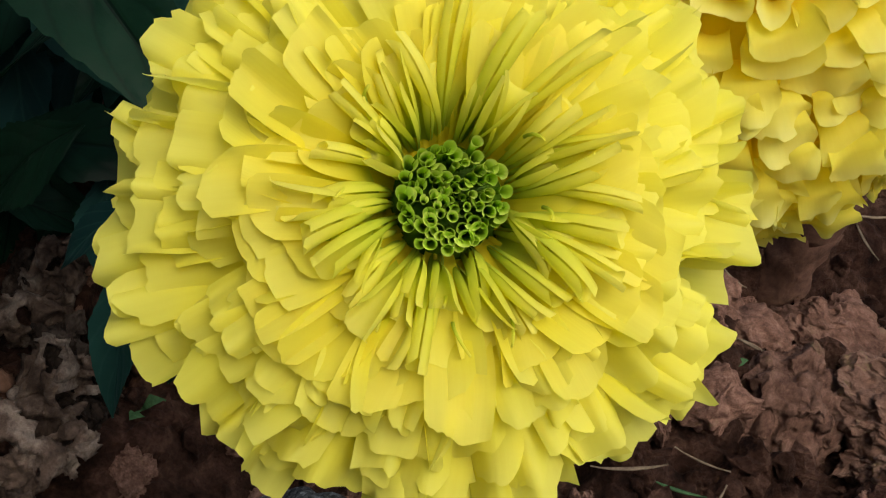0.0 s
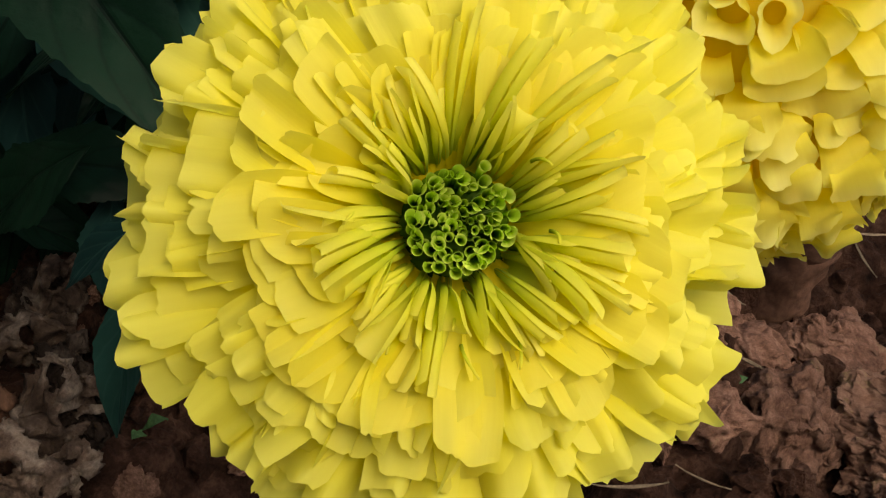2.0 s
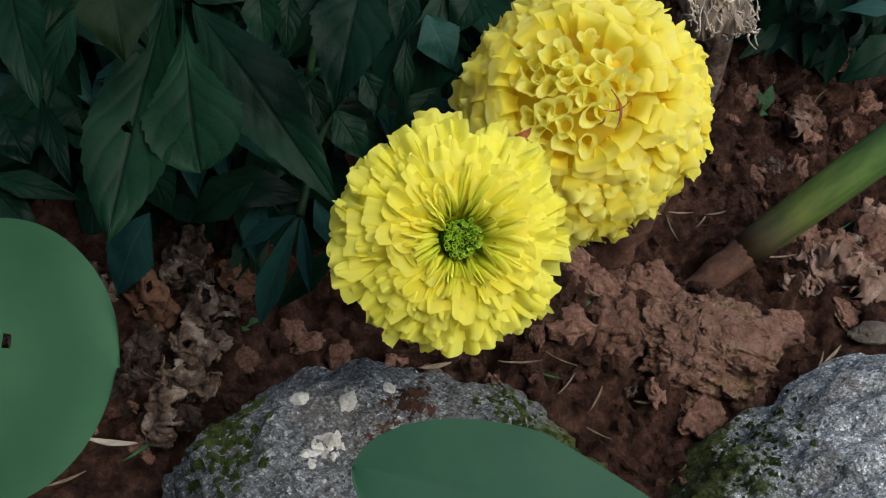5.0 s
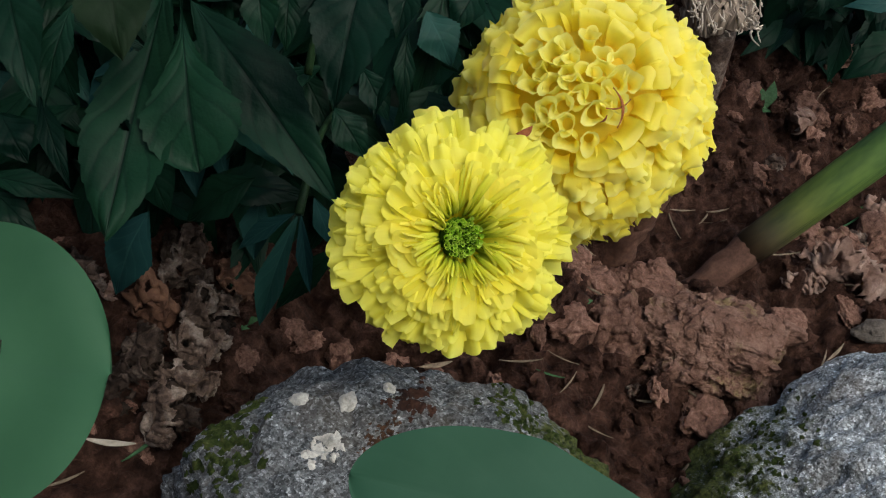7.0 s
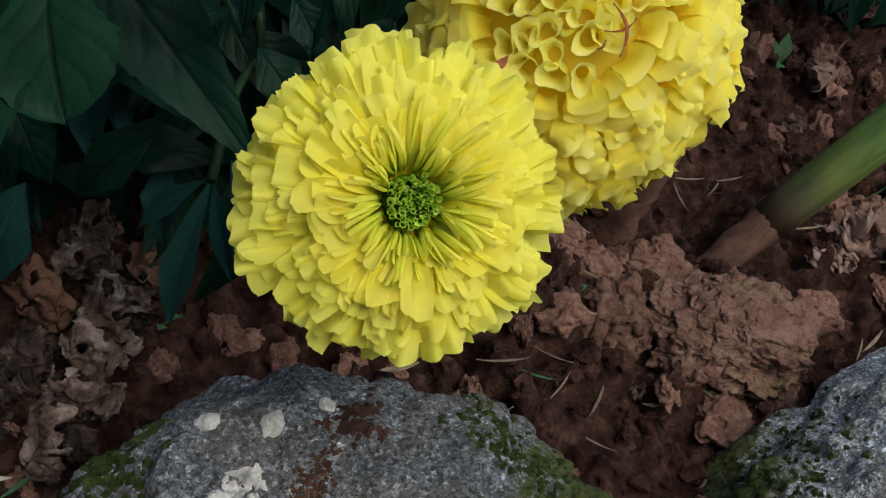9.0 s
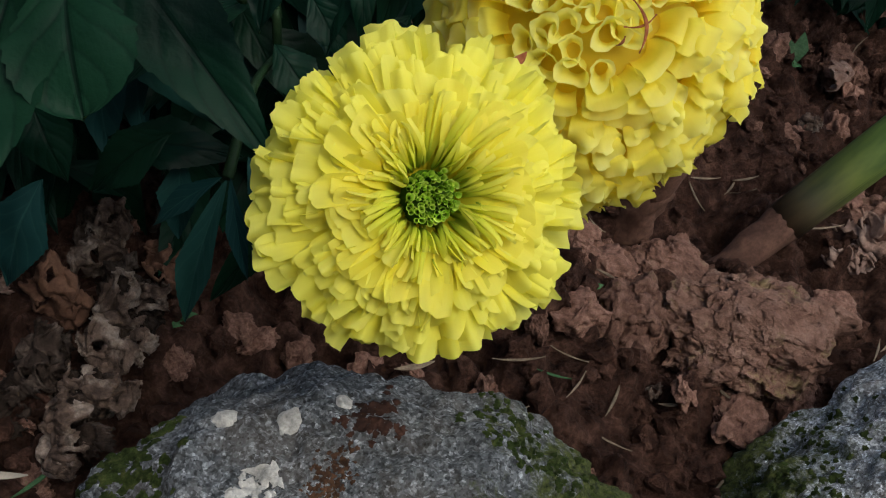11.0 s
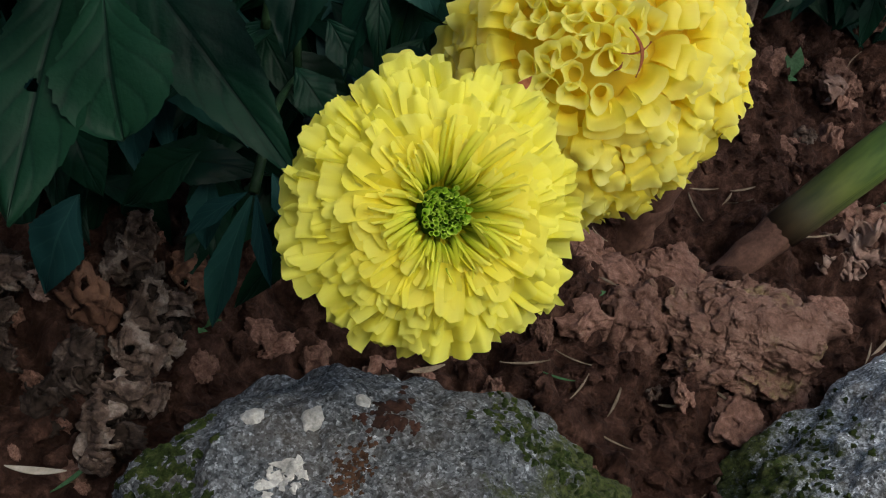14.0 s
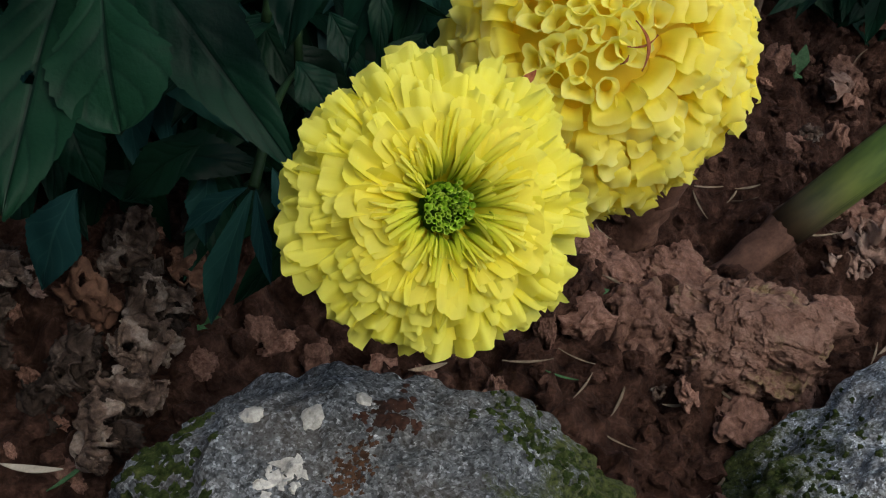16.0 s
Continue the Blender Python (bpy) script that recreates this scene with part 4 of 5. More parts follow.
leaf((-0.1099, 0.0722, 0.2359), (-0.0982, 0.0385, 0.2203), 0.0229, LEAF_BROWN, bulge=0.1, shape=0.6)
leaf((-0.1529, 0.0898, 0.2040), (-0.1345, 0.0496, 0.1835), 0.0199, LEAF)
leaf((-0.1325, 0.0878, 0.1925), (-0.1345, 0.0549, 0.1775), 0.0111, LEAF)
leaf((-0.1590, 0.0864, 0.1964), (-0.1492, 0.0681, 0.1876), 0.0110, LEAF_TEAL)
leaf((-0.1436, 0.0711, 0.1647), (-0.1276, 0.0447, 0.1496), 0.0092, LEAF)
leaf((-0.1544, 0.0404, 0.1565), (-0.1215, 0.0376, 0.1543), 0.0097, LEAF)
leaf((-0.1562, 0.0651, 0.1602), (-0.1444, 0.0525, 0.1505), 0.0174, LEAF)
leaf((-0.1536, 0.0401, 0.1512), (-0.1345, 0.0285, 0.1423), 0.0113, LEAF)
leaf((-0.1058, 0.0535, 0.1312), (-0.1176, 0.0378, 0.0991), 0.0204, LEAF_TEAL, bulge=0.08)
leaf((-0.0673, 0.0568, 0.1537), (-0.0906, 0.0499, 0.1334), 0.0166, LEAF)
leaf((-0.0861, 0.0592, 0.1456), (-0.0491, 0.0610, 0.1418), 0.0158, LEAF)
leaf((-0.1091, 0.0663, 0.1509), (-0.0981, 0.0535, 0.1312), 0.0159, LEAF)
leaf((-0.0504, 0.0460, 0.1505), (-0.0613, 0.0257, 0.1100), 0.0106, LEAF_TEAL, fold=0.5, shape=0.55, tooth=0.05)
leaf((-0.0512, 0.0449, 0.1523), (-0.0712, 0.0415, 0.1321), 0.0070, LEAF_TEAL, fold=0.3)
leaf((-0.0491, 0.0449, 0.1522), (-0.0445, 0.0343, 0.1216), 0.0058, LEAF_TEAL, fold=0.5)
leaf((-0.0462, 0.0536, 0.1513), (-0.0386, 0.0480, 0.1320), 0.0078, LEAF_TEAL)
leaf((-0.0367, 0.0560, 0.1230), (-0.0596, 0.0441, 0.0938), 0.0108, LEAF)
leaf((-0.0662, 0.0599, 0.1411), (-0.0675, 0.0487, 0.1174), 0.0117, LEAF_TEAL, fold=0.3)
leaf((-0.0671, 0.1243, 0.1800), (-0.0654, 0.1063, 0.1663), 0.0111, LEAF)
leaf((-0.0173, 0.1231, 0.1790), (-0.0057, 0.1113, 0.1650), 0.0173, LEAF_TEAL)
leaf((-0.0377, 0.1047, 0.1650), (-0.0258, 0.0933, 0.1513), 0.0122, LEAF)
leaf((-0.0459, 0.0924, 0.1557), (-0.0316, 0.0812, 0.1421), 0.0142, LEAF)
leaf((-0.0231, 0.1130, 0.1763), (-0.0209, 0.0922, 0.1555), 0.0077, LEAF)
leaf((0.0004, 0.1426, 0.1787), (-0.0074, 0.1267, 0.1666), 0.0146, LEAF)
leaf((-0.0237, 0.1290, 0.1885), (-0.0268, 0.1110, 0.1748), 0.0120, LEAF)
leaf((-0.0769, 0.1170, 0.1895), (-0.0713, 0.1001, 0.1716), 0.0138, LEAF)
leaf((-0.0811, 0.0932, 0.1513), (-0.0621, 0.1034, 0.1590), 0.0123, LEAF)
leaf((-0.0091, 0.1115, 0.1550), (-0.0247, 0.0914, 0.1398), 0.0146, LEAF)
leaf((0.2427, 0.3158, 0.0388), (0.2052, 0.2913, 0.0201), 0.0250, LEAF, owner=shrub, origin=SHRUB)
leaf((0.2316, 0.3210, 0.0528), (0.1980, 0.3169, 0.0497), 0.0111, LEAF_TEAL, owner=shrub, origin=SHRUB)
leaf((0.1996, 0.3515, 0.0459), (0.1935, 0.3303, 0.0298), 0.0160, LEAF, owner=shrub, origin=SHRUB)
leaf((0.1845, 0.3653, 0.0363), (0.1815, 0.3439, 0.0200), 0.0164, LEAF, owner=shrub, origin=SHRUB)
leaf((0.2309, 0.3650, 0.0359), (0.2287, 0.3384, 0.0158), 0.0197, LEAF, owner=shrub, origin=SHRUB)


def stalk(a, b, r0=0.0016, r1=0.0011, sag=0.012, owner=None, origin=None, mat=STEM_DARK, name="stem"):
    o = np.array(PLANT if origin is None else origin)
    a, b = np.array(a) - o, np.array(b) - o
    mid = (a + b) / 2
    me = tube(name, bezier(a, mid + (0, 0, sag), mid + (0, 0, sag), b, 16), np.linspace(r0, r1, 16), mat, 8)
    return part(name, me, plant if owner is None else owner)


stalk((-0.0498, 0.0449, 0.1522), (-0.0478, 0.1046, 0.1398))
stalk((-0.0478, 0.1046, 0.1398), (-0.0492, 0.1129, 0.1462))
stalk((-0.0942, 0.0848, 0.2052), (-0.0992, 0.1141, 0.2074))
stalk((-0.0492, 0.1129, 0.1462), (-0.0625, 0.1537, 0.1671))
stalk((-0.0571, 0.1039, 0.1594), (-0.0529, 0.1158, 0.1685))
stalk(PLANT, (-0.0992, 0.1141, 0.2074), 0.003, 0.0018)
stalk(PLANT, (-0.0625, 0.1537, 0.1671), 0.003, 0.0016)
stalk(SHRUB, (0.2232, 0.3534, 0.0523), 0.002, 0.0015, 0.01, shrub, SHRUB)

# deeper foliage: smaller leaflets in the shade of the front ones
rng = np.random.default_rng(21)
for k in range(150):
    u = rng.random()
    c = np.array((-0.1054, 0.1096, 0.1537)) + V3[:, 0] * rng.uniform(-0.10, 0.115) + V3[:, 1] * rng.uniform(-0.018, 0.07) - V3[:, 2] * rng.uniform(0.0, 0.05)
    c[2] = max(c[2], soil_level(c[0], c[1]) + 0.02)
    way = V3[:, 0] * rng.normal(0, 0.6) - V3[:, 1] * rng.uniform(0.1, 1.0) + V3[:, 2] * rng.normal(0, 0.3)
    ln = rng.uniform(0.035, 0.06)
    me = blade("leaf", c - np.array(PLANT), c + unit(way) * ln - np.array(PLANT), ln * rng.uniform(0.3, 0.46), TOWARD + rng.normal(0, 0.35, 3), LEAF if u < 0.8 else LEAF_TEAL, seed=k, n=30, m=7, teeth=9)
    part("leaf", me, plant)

# low filler leaves, dark in colour, put where the soil lies in deep shade
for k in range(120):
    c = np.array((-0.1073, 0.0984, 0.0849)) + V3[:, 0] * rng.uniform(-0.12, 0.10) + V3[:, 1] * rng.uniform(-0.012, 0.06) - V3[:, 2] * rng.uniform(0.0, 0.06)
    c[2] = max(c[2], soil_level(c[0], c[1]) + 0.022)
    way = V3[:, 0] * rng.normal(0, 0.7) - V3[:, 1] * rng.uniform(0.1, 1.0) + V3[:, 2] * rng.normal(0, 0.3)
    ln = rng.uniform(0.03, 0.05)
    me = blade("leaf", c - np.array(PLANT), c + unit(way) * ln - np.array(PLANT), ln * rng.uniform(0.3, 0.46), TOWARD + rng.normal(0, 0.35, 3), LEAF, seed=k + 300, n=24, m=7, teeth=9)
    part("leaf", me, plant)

# unseen upper leaves of the plant, added overhead to shade the lower leaves
for k in range(105):
    c = np.array([rng.uniform(-0.42, -0.03), rng.uniform(0.12, 0.62), 0.0])
    c[2] = rng.uniform(0.27, 0.42) + 0.10 * rng.random()
    way = np.array([rng.normal(0.2, 0.6), rng.normal(-0.5, 0.6), rng.normal(-0.35, 0.25)])
    ln = rng.uniform(0.06, 0.10)
    me = blade("leaf", c - np.array(PLANT), c + unit(way) * ln - np.array(PLANT), ln * rng.uniform(0.35, 0.45), np.array((0, -0.3, 1)) + rng.normal(0, 0.3, 3), LEAF, seed=k + 500, n=20, m=5, teeth=9)
    part("leaf", me, plant)

# more unseen leaves, added off to the left to block sky light from there
for k in range(60):
    c = np.array([rng.uniform(-0.50, -0.24), rng.uniform(-0.12, 0.16), rng.uniform(0.10, 0.34)])
    way = np.array([rng.normal(0.3, 0.5), rng.normal(-0.3, 0.6), rng.normal(-0.35, 0.25)])
    ln = rng.uniform(0.05, 0.08)
    me = blade("leaf", c - np.array(PLANT), c + unit(way) * ln - np.array(PLANT), ln * rng.uniform(0.35, 0.45), np.array((0.3, -0.3, 1)) + rng.normal(0, 0.3, 3), LEAF, seed=k + 700, n=20, m=5, teeth=9)
    part("leaf", me, plant)

# ---- broad leaves close to the lens, on a low plant beside the stones ----
BROAD = Vector(on_soil(-0.10, -0.22, -0.003))
broad = thing("broad_leaf_plant", BROAD, "low plant with smooth broad green leaves beside the stones", "plant")
FRONT = [((-0.0748, -0.1299, 0.3334), (-0.0376, -0.129, 0.3391), 0.0360, 2.3, 0.52, ((0.44, 0.64, 0.025, 0.03),)), ((0.0406, -0.138, 0.3271), (-0.0076, -0.1353, 0.3342), 0.0190, 2.4, 0.55, ())]
for base, tip, width, blunt, rounded, holes in FRONT:
    me = blade("leaf", np.subtract(base, BROAD), np.subtract(tip, BROAD), width, TOWARD, LEAF_BROAD, 0.05, 0.01, blunt=blunt, rounded=rounded, teeth=1, tooth=0.0, shape=0.55, seed=3, holes=holes, n=48, m=21, wavy=0.02)
    part("leaf", me, broad)
    stalk((0.0 + BROAD.x, BROAD.y, BROAD.z), base, 0.0022, 0.0014, 0.0, broad, BROAD)

# ---- dried leaves heaped on the soil ----


def dried_leaf(place, size, turn, mat, seed, label="withered brown leaf, crumpled and curled on the soil"):
    """A withered leaf: a torn sheet crumpled into sharp folds, its rim curling back."""
    rng = np.random.default_rng(seed)
    n = 42
    o = Vector(rng.uniform(0, 50, 3))
    roll = rng.uniform(0.5, 1.5)

    def fold(p, k):
        return 1 - 2.4 * abs(noise.noise(p + Vector((0, 0, k))))

    verts, keep = [], []
    for i in range(n):
        for j in range(n):
            u, v = i / (n - 1) * 2 - 1, j / (n - 1) * 2 - 1
            p = Vector((u, v, 0)) + o
            r = math.hypot(u * 0.85, v * 1.1)
            z = 0.30 * fold(p * 1.3, 1) + 0.16 * fold(p * 2.9, 4) + 0.07 * fold(p * 6.5, 8) + 0.03 * noise.noise(p * 14)
            x = u * 0.95 + 0.22 * noise.noise(p * 1.7 + Vector((3, 0, 0))) + 0.09 * noise.noise(p * 5 + Vector((0, 5, 0)))
            y = v * 0.80 + 0.22 * noise.noise(p * 1.7 + Vector((0, 7, 0))) + 0.09 * noise.noise(p * 5 + Vector((9, 0, 0)))
            a = y * roll
            verts.append(Vector((x, math.sin(a) / roll, z - (1 - math.cos(a)) / roll - 0.25 * r**3)) * size)
            torn = 0.86 + 0.30 * noise.noise(Vector((math.cos(math.atan2(v, u)) * 1.6, math.sin(math.atan2(v, u)) * 1.6, 0)) + o) + 0.12 * noise.noise(p * 7)
            keep.append(r < torn and noise.noise(p * 2.4 + Vector((0, 0, 20))) < 0.42)
    faces = [f for f in grid_faces(n, n) if all(keep[k] for k in f)]
    used = sorted({k for f in faces for k in f})
    at = {k: i for i, k in enumerate(used)}
    ob = new("dried_leaf", mesh_from("dried_leaf", [verts[k] for k in used], [[at[k] for k in f] for f in faces], mat))
    ob.matrix_world = Matrix.Translation(place) @ VIEW @ pose(0, 0, 0, *turn)
    thick = ob.modifiers.new("thickness", "SOLIDIFY")
    thick.thickness = size * 0.045
    return tagged(ob, label, "dead leaf", "dried leaves")


def dried_clump(place, size, turn, seed):
    """A crumbling clump of dry leaves and bark, its colour darkened for the heap's shade."""
    me = lump("dried_clump", (size * 0.85, size * 0.64, size * 0.66), HUSK_DARK, seed, 6, 0.35, 1.3, 0.2, 0.10, 0.20, 0.03)
    o = Vector((seed * 1.7, 3.1, seed * 0.9))
    for v in me.vertices:
        for rate, far in ((1.8, 0.42), (4.5, 0.20), (11, 0.08)):
            v.co += noise.noise_vector(v.co * (rate / size) + o) * (far * size)
    ob = new("dried_clump", me)
    ob.matrix_world = Matrix.Translation(place) @ pose(0, 0, 0, *turn)
    return tagged(ob, "crumbling grey-brown clump of dry leaves on soil, coloured dark for shade", "dead leaves", "dried leaves")


dried_leaf((-0.1026, 0.0801, 0.0752), 0.0125, (-25, 12, 245), HUSK, 140)
dried_leaf((-0.1033, 0.0672, 0.077), 0.0105, (-30, -36, 205), HUSK, 141)
dried_leaf((-0.1086, 0.0473, 0.0844), 0.015, (-1, -31, 113), HUSK_TAN, 142)
dried_leaf((-0.0894, 0.0446, 0.0794), 0.014, (8, -3, 88), HUSK, 143)
dried_leaf((-0.0824, 0.0525, 0.0792), 0.0085, (-5, -11, 13), HUSK, 144)
dried_leaf((-0.0897, 0.0296, 0.0845), 0.011, (-5, -4, 99), HUSK, 145)
dried_leaf((-0.0837, 0.0346, 0.0762), 0.009, (-1, 9, 44), HUSK, 146)
dried_leaf((-0.1048, 0.0241, 0.0893), 0.012, (5, 11, 259), HUSK_DARK, 147)
dried_leaf((-0.0932, 0.0167, 0.0825), 0.0105, (-7, 22, 143), HUSK, 148)
dried_leaf((-0.0847, 0.0151, 0.0792), 0.011, (32, 0, 3), HUSK, 149)
dried_leaf((-0.0908, -0.0018, 0.0905), 0.0125, (35, 1, 260), HUSK, 150)
dried_leaf((-0.0841, 0.0005, 0.082), 0.009, (16, 38, 147), HUSK_DARK, 151)
dried_leaf((-0.0897, -0.0113, 0.0873), 0.006, (-18, -9, 156), HUSK, 152)
dried_leaf((-0.1073, 0.0161, 0.0859), 0.011, (-33, -28, 23), HUSK_DARK, 153)
dried_leaf((-0.1094, 0.0036, 0.0903), 0.01, (-3, 28, 273), HUSK_DARK, 154)
dried_leaf((-0.134, 0.0496, 0.0912), 0.0105, (5, -20, 344), HUSK, 155)
dried_leaf((-0.1258, 0.0487, 0.0861), 0.006, (14, -13, 325), HUSK_PALE, 156)
dried_leaf((-0.1369, 0.0331, 0.0947), 0.011, (-3, -15, 182), HUSK_DARK, 157)
dried_leaf((-0.1293, 0.0205, 0.0928), 0.0115, (37, 3, 324), HUSK_DARK, 158)
dried_leaf((-0.1409, 0.0236, 0.0967), 0.011, (3, -26, 31), HUSK, 159)
dried_leaf((-0.1308, 0.0049, 0.0982), 0.011, (-3, 36, 315), HUSK_DARK, 160)
dried_leaf((-0.1428, 0.0103, 0.1017), 0.011, (-23, 4, 90), HUSK, 161)
dried_leaf((-0.1575, 0.039, 0.0962), 0.0105, (-35, -33, 182), HUSK, 162)
dried_leaf((-0.161, 0.0179, 0.1041), 0.0117, (-2, 3, 9), HUSK, 163)
dried_leaf((-0.1575, -0.0043, 0.1027), 0.0112, (3, -19, 333), HUSK_TAN, 164)
dried_leaf((-0.0799, 0.0702, 0.0724), 0.0115, (-29, -1, 316), HUSK_TAN, 165)
dried_leaf((-0.0856, 0.0907, 0.0689), 0.0095, (18, -1, 69), HUSK_DARK, 166)
dried_clump((-0.1064, 0.0839, 0.0694), 0.0118, (14, -13, 259), 60)
dried_clump((-0.0900, 0.0535, 0.0700), 0.0141, (9, -17, 139), 61)
dried_clump((-0.0945, 0.0147, 0.0751), 0.0128, (19, 20, 236), 62)
dried_clump((-0.1083, 0.0276, 0.0771), 0.0104, (-30, 10, 81), 63)
dried_clump((-0.0818, 0.0767, 0.0629), 0.0094, (19, 24, 154), 64)
dried_clump((-0.1398, 0.0565, 0.0815), 0.0100, (27, 15, 117), 65)
dried_clump((-0.1405, 0.0287, 0.0853), 0.0107, (22, -7, 36), 66)
dried_clump((-0.1488, 0.0203, 0.0884), 0.0105, (5, 20, 236), 67)
dried_leaf((0.2008, 0.1879, -0.0123), 0.0207, (-25, 35, 211), HUSK_PALE, 51)
dried_leaf((0.2240, 0.1858, -0.0194), 0.0183, (-34, 38, 347), HUSK_PALE, 52)
dried_leaf((0.1867, 0.1737, -0.0135), 0.0118, (46, 12, 351), HUSK_PALE, 53)
dried_leaf((0.2202, 0.2143, -0.0254), 0.0113, (10, 0, 349), HUSK, 54)
dried_leaf((0.2416, 0.2430, -0.0317), 0.0130, (10, 28, 122), HUSK_PALE, 55)
dried_leaf((0.2010, 0.3057, -0.0291), 0.0115, (28, 47, 19), HUSK_PALE, 56)
dried_leaf((0.1791, 0.2623, -0.0225), 0.0078, (3, -14, 18), HUSK, 57)
dried_leaf((0.1722, 0.1353, -0.0089), 0.0063, (-42, -24, 69), HUSK_TAN, 58)
dried_leaf((0.0914, 0.0770, 0.0172), 0.0045, (21, -29, 225), HUSK, 59)

# ---- stalks, sprouts and litter ----


def litter(place, length, width, turn, mat=STRAW, bend=0.15, name="straw_bit", label="pale dry straw fragment on the soil", cat="straw"):
    n = 12
    s = np.linspace(0, 1, n)
    w = 0.75 * width * np.sin(np.pi * np.clip(s * 0.94 + 0.03, 0, 1)) ** 0.8
    verts = []
    for i in range(n):
        for v in (-1, -0.4, 0.4, 1):
            verts.append(((s[i] - 0.5) * length, v * w[i] / 2 + bend * length * (s[i] - 0.5) ** 2, bend * length * 0.6 * (s[i] - 0.5) ** 2 + 0.15 * width * v * v))
    ob = new(name, mesh_from(name, verts, grid_faces(n, 4), mat))
    ob.matrix_world = Matrix.Translation(place) @ pose(0, 0, 0, *turn)
    thick = ob.modifiers.new("thickness", "SOLIDIFY")
    thick.thickness = 0.0004
    return tagged(ob, label, cat, "litter")


litter(on_soil(0.0760, 0.0689, 0.004), 0.0164, 0.0017, (0, 0, 70), STRAW)
litter(on_soil(0.0031, 0.0589, 0.004), 0.0143, 0.0033, (0, 0, 20), STRAW)
litter(on_soil(-0.1058, -0.0173, 0.006), 0.0181, 0.0034, (0, 0, 2), STRAW_PALE)
litter(on_soil(-0.0963, -0.0142, 0.004), 0.0167, 0.0022, (0, 0, 52), SPROUT)
litter(on_soil(-0.1195, -0.0299, 0.004), 0.0150, 0.0018, (0, 0, 32), STRAW)
litter(on_soil(0.1007, 0.1464, 0.004), 0.0137, 0.0017, (0, 0, 10), STRAW)
litter(on_soil(0.1160, 0.1928, 0.004), 0.0194, 0.0015, (0, 0, -70), STRAW)
litter(on_soil(0.1196, 0.2017, 0.004), 0.0163, 0.0015, (0, 0, 5), STRAW)
litter(on_soil(0.1429, 0.2141, 0.004), 0.0133, 0.0018, (0, 0, 20), STRAW)
litter(on_soil(0.0973, 0.0720, 0.004), 0.0088, 0.0020, (0, 0, 5), STRAW)
litter(on_soil(0.2221, 0.2090, 0.004), 0.0204, 0.0015, (0, 0, 15), STRAW)
litter(on_soil(0.2389, 0.2489, 0.004), 0.0391, 0.0019, (0, 0, 20), SPROUT)
litter(on_soil(0.2225, 0.2340, 0.004), 0.0313, 0.0016, (0, 0, 40), SPROUT)
litter(on_soil(0.0386, 0.0676, 0.004), 0.0188, 0.0015, (0, 0, 10), STRAW)
litter(on_soil(-0.0737, 0.0187, 0.004), 0.0083, 0.0011, (0, 0, -55), STRAW)
litter(on_soil(0.0605, 0.0656, 0.004), 0.0135, 0.0012, (0, 0, 60), STRAW)
litter(on_soil(0.0514, 0.0672, 0.004), 0.0135, 0.0015, (0, 0, -12), SPROUT)
litter(on_soil(0.1974, 0.1303, 0.004), 0.0154, 0.0022, (0, 0, 50), STRAW)
litter(on_soil(0.1905, 0.1245, 0.004), 0.0122, 0.0014, (0, 0, 70), STRAW)
litter(on_soil(0.1162, 0.0458, 0.004), 0.0188, 0.0015, (0, 0, 55), STRAW)
litter(on_soil(0.0828, 0.0921, 0.004), 0.0169, 0.0013, (0, 0, 25), STRAW)
litter(on_soil(0.0575, 0.0786, 0.004), 0.0151, 0.0010, (0, 0, -20), STRAW)
litter(on_soil(0.1729, 0.1861, 0.004), 0.0228, 0.0015, (0, 0, 12), STRAW)
litter(on_soil(0.2145, 0.1810, 0.004), 0.0263, 0.0015, (0, 0, 8), STRAW)
litter(on_soil(0.1360, 0.2092, 0.004), 0.0116, 0.0015, (0, 0, 60), STRAW)
litter(on_soil(0.0017, 0.0492, 0.004), 0.0103, 0.0012, (0, 0, 15), HUSK_TAN)
litter(on_soil(0.0372, 0.0462, 0.004), 0.0156, 0.0012, (0, 0, 35), STRAW)
litter(on_soil(0.0735, 0.0518, 0.004), 0.0186, 0.0012, (0, 0, -25), STRAW)
rng = np.random.default_rng(33)
for k in range(50):
    x, y = rng.uniform(-0.06, 0.30), rng.uniform(0.02, 0.42)
    litter(on_soil(x, y, 0.002), rng.uniform(0.006, 0.018), rng.uniform(0.0006, 0.0016), (rng.normal(0, 15), rng.normal(0, 15), rng.uniform(0, 360)), STRAW if k % 3 else HUSK_TAN, rng.uniform(-0.4, 0.4))

# the dense growth of the shrub: dark-coloured leaves that also fill in its black shade
rng = np.random.default_rng(52)
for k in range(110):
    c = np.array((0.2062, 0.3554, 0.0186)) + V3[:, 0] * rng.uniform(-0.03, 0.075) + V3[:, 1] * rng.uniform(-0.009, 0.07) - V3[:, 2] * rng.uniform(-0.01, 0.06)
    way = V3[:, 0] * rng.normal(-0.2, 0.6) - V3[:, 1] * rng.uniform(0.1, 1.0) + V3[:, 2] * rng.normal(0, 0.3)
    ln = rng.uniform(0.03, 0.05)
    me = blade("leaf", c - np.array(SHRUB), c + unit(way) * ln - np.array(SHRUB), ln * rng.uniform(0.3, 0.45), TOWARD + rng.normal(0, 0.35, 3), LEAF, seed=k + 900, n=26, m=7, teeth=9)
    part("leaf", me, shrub)
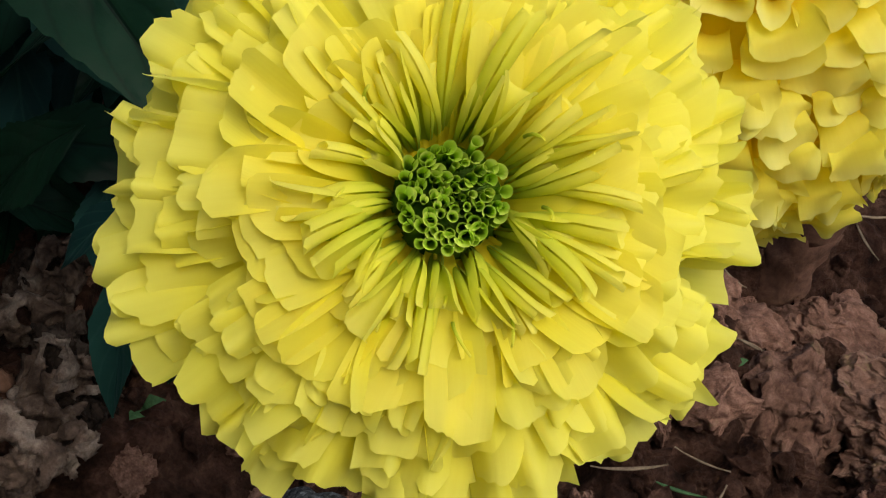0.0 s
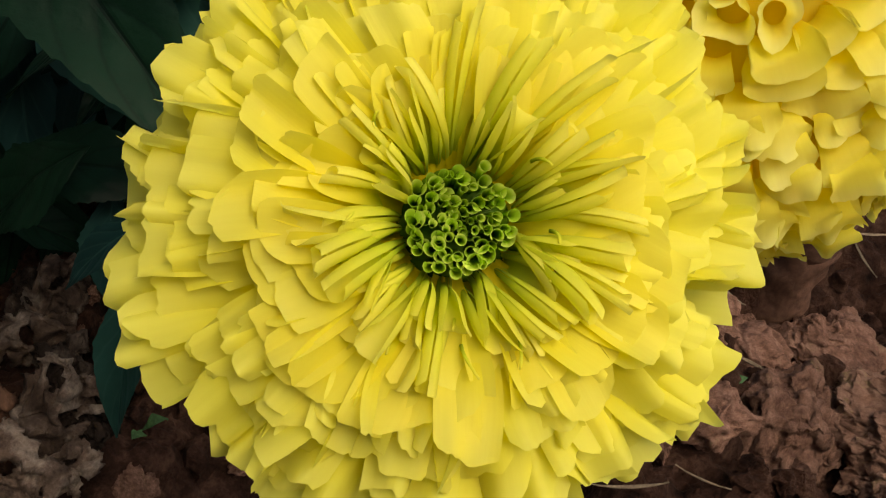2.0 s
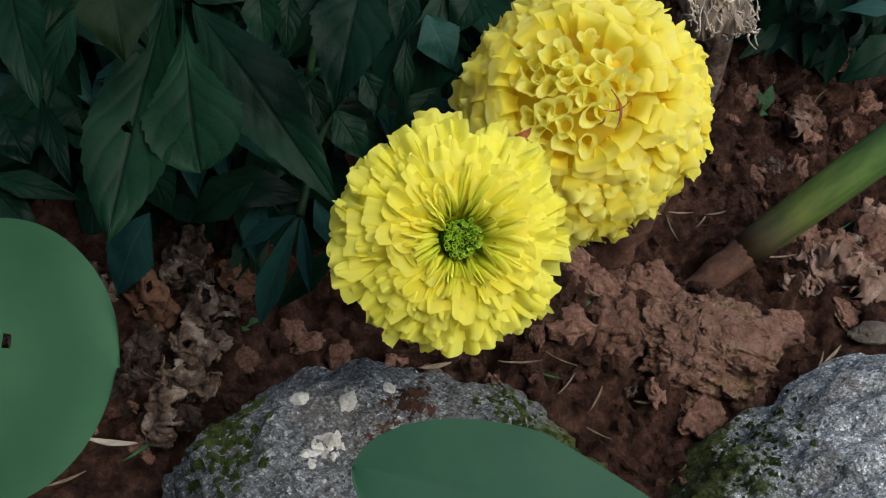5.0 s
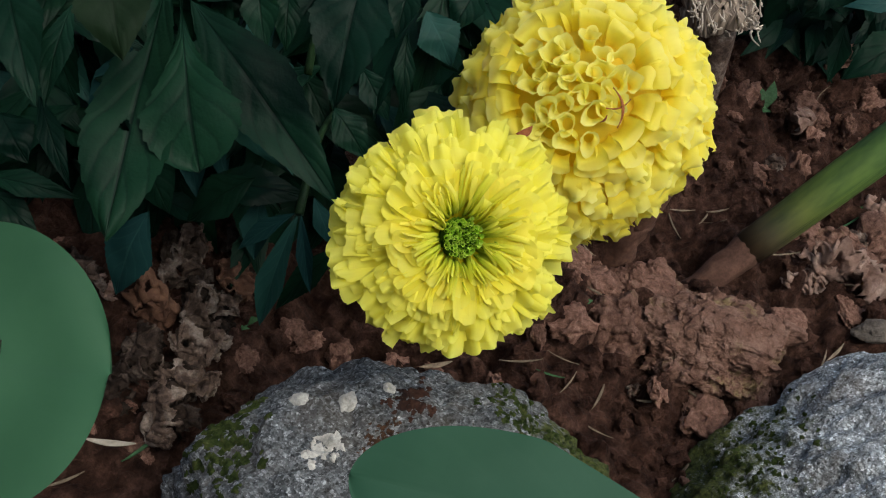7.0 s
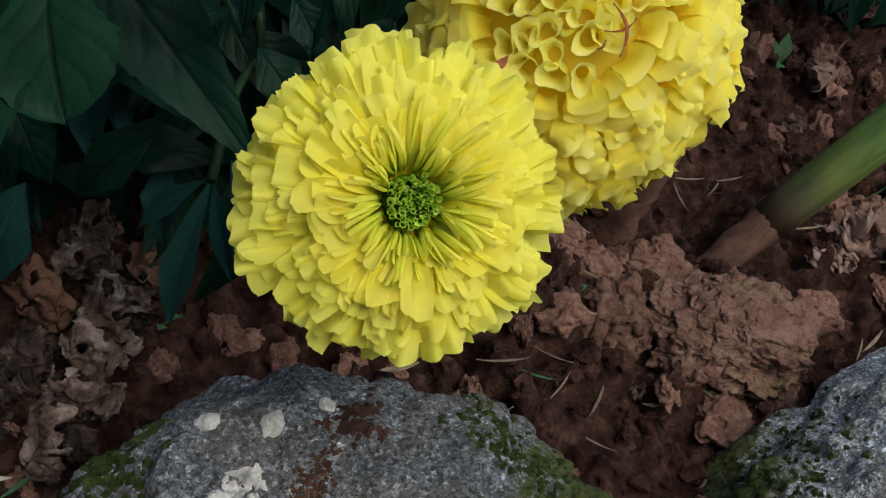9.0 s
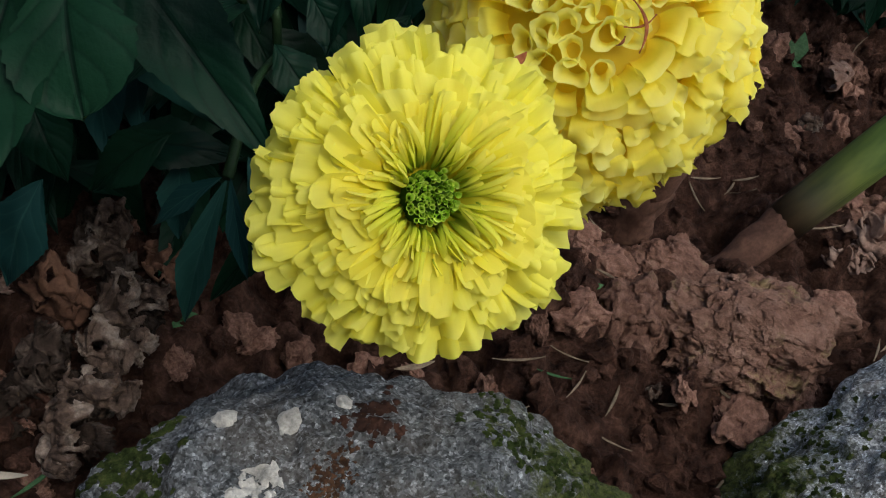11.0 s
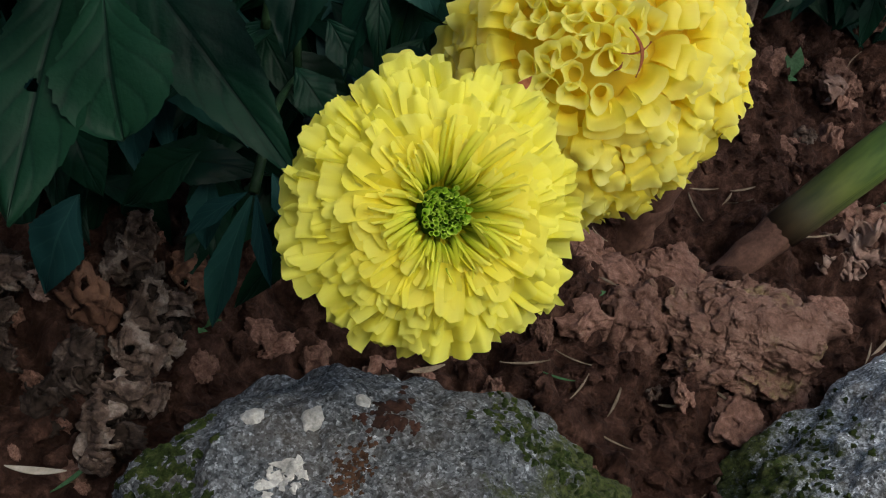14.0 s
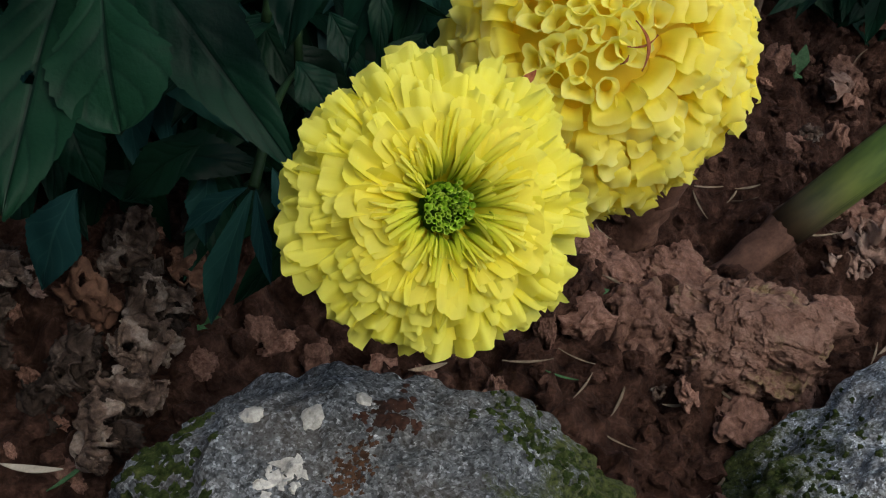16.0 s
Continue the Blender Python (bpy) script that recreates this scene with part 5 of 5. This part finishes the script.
# unseen upper leaves, added high over the shrub to shade the ground at the back
for k in range(95):
    c = np.array([rng.uniform(0.10, 0.50), rng.uniform(0.42, 0.85), rng.uniform(0.16, 0.34)])
    way = np.array([rng.normal(0.0, 0.6), rng.normal(-0.5, 0.6), rng.normal(-0.35, 0.25)])
    ln = rng.uniform(0.06, 0.10)
    me = blade("leaf", c - np.array(SHRUB), c + unit(way) * ln - np.array(SHRUB), ln * rng.uniform(0.35, 0.45), np.array((0, -0.3, 1)) + rng.normal(0, 0.3, 3), LEAF, seed=k + 1200, n=20, m=5, teeth=9)
    part("leaf", me, shrub)
# a second unseen layer of its leaves, added over the bare soil to darken it
for k in range(70):
    c = np.array([rng.uniform(0.10, 0.50), rng.uniform(0.30, 0.46), rng.uniform(0.26, 0.42)])
    way = np.array([rng.normal(0.0, 0.6), rng.normal(-0.5, 0.6), rng.normal(-0.25, 0.25)])
    ln = rng.uniform(0.06, 0.10)
    me = blade("leaf", c - np.array(SHRUB), c + unit(way) * ln - np.array(SHRUB), ln * rng.uniform(0.35, 0.45), np.array((0, -0.3, 1)) + rng.normal(0, 0.3, 3), LEAF, seed=k + 1500, n=20, m=5, teeth=9)
    part("leaf", me, shrub)


def stalk_thing(points, radii, mats, label):
    """A thick broken stalk, green above and brown and dry below."""
    ob = thing("broken_stalk", points[0], label, "plant stalk")
    o = np.array(points[0])
    p = [np.array(q) - o for q in points]
    low = bezier(p[0], p[0] * 0.6 + p[1] * 0.4, p[0] * 0.3 + p[1] * 0.7, p[1], 12)
    dry = tube("dry_end", low, np.linspace(radii[0], radii[1], 12), mats[0], 28)
    for v in dry.vertices:
        v.co += noise.noise_vector(v.co * 130) * 0.0022 + noise.noise_vector(v.co * 420) * 0.0009
    part("dry_end", dry, ob, "brown dry lower end")
    high = bezier(p[1] * 0.88 + p[0] * 0.12, p[1] * 0.6 + p[2] * 0.4, p[1] * 0.3 + p[2] * 0.7, p[2], 12)
    part("green_stalk", tube("green_stalk", high, np.linspace(radii[1] * 1.05, radii[2], 12), mats[1], 14), ob, "yellow-green stalk")
    return ob


STALK_GREEN = petal_material("stalk_green", [(0.0, (0.075, 0.046, 0.028)), (0.09, (0.060, 0.050, 0.024)), (0.24, (0.088, 0.112, 0.026)), (0.4, (0.090, 0.140, 0.030)), (0.7, (0.055, 0.110, 0.030)), (1.0, (0.028, 0.075, 0.028))], 0.0, 0.0)
for node in STALK_GREEN.node_tree.nodes:
    if node.type == "MAPPING":
        node.inputs["Scale"].default_value = (9, 5, 1)
    if node.type == "VALTORGB" and node.color_ramp.elements[0].color[0] > 0.9:
        node.color_ramp.elements[0].color = (0.45, 0.55, 0.6, 1)
        node.color_ramp.elements[1].color = (1.25, 1.2, 1.1, 1)
stalk_thing([on_soil(0.1130, 0.1430, -0.009), Vector((0.1576, 0.1810, 0.0067)), Vector((0.2301, 0.2222, 0.0782))], (0.0066, 0.0088, 0.0110), (STALK_DRY, STALK_GREEN), "thick green stalk turning brown where it meets the soil")
stalk_thing([on_soil(0.0832, 0.1637, -0.004), Vector((0.0913, 0.1692, 0.0280)), Vector((0.0983, 0.1675, 0.0568))], (0.0095, 0.0082, 0.0063), (STALK_DRY, STALK_DRY), "short brown withered stalk behind the pompon flower")

FIBRE = grainy("frayed_fibre", [(0.3, (0.28, 0.22, 0.17)), (0.7, (0.62, 0.54, 0.45))], 200, 900, 0.8, 0.5, 0.0006)
# a weathered cut post with frayed fibres
post = thing("wooden_stub", Vector((0.1246, 0.2690, 0.0636)), "weathered grey wooden stub with frayed straw fibres", "wood")
pdir = np.array((0.1096, 0.3100, 0.1149)) - np.array((0.1246, 0.2690, 0.0636))
pl = np.linspace(0, 1, 14)[:, None] * pdir
me = tube("wood_body", pl, 0.0180 * (1 + 0.06 * np.sin(np.arange(14) * 1.7)), WOOD, 60)
for v in me.vertices:
    v.co += Vector((noise.noise(v.co * 260), noise.noise(v.co * 270 + Vector((5, 0, 0))), noise.noise(v.co * 150))) * 0.005
body = part("wood_body", me, post)
low = np.array((0.1305, 0.2641, 0.0297)) - np.array((0.1246, 0.2690, 0.0636))
part("wood_foot", tube("wood_foot", bezier((0, 0, 0), low * 0.3, low * 0.7, low + (0, 0, -0.03), 8), np.linspace(0.0095, 0.005, 8), HUSK, 12), post, "thin brown foot below the stub")
rng = np.random.default_rng(44)
along, across_v = unit(pdir), V3[:, 0]
for k in range(150):
    a = along * rng.uniform(-0.006, 0.035) + across_v * rng.uniform(-0.018, 0.018) + V3[:, 2] * rng.uniform(0.0155, 0.0205)
    d = (across_v * rng.normal(0, 0.35) + along * rng.normal(-0.2, 0.8) + V3[:, 2] * rng.normal(0, 0.12)) * rng.uniform(0.004, 0.012)
    part("fibre", tube("fibre", bezier(a, a + d * 0.3 + rng.normal(0, 0.001, 3), a + d * 0.7 + rng.normal(0, 0.001, 3), a + d, 6), np.linspace(0.0007, 0.0003, 6), FIBRE, 5), body)


pebble = new("pebble", lump("pebble", (0.0140, 0.0062, 0.0050), PEBBLE, 71, 5, 0.2, 1.3, 0.2, 0.06, 0.05, 0.03))
pebble.matrix_world = Matrix.Translation(on_soil(0.2243, 0.1514, 0.004)) @ pose(0, 0, 0, 4, 0, 8)
tagged(pebble, "small pale grey pebble beside the speckled boulder", "pebble")


def seedling(place, blades, label, size):
    ob = thing("seedling", place, label, "seedling")
    part("stem", tube("stem", [(0, 0, -0.003), (0, 0, size * 0.2), (0, 0, size * 0.4)], [0.0006, 0.0006, 0.0005], SPROUT, 6), ob)
    for k, (ang, ln, wd) in enumerate(blades):
        way = np.array([math.cos(math.radians(ang)), math.sin(math.radians(ang)) * 0.8, 0.45])
        me = blade("leaf", (0, 0, size * 0.4), (0, 0, size * 0.4) + unit(way) * ln, wd, (0, -0.5, 1), SPROUT, teeth=1, tooth=0.0, n=16, m=5)
        part("leaf", me, ob)
    return ob


seedling(on_soil(0.1820, 0.3187), [(80, 0.018, 0.008), (250, 0.014, 0.007), (110, 0.014, 0.006)], "small pale green seedling in bare soil", 0.016)
seedling(on_soil(0.0662, 0.1145), [(10, 0.005, 0.003), (170, 0.005, 0.003), (80, 0.004, 0.003)], "tiny blue-green seedling between clods", 0.004)
seedling(on_soil(-0.0737, 0.0541), [(20, 0.006, 0.005), (140, 0.006, 0.005), (260, 0.006, 0.005)], "tiny round-leaved seedling on the soil", 0.004)

# shrivelled red-brown scraps caught in the pompon
def scrap(place, length, width, ang, name="dried_scrap"):
    turn = VIEW @ pose(0, 0, 0, 0, 0, ang)
    n = 10
    s = np.linspace(0, 1, n)
    verts = [((s[i] - 0.5) * length, v * width * math.sin(math.pi * (0.05 + 0.9 * s[i])) / 2 + 0.18 * length * (s[i] - 0.5) ** 2 * 4, 0.1 * length * math.sin(3 * s[i]) + 0.3 * width * v * v) for i in range(n) for v in (-1, 0, 1)]
    ob = new(name, mesh_from(name, verts, grid_faces(n, 3), BIT))
    ob.matrix_world = Matrix.Translation(place) @ turn
    thick = ob.modifiers.new("thickness", "SOLIDIFY")
    thick.thickness = 0.0003
    return tagged(ob, "thin red-brown dried scrap caught among the petals", "plant scrap", "dried scraps")


scrap((0.0486, 0.0603, 0.2065), 0.0125, 0.0010, 96)
scrap((0.0479, 0.0600, 0.2063), 0.0080, 0.0006, 20)
scrap((0.0437, 0.0566, 0.2037), 0.0031, 0.0007, 45)
scrap((0.0202, 0.0509, 0.1994), 0.0056, 0.0024, 25)
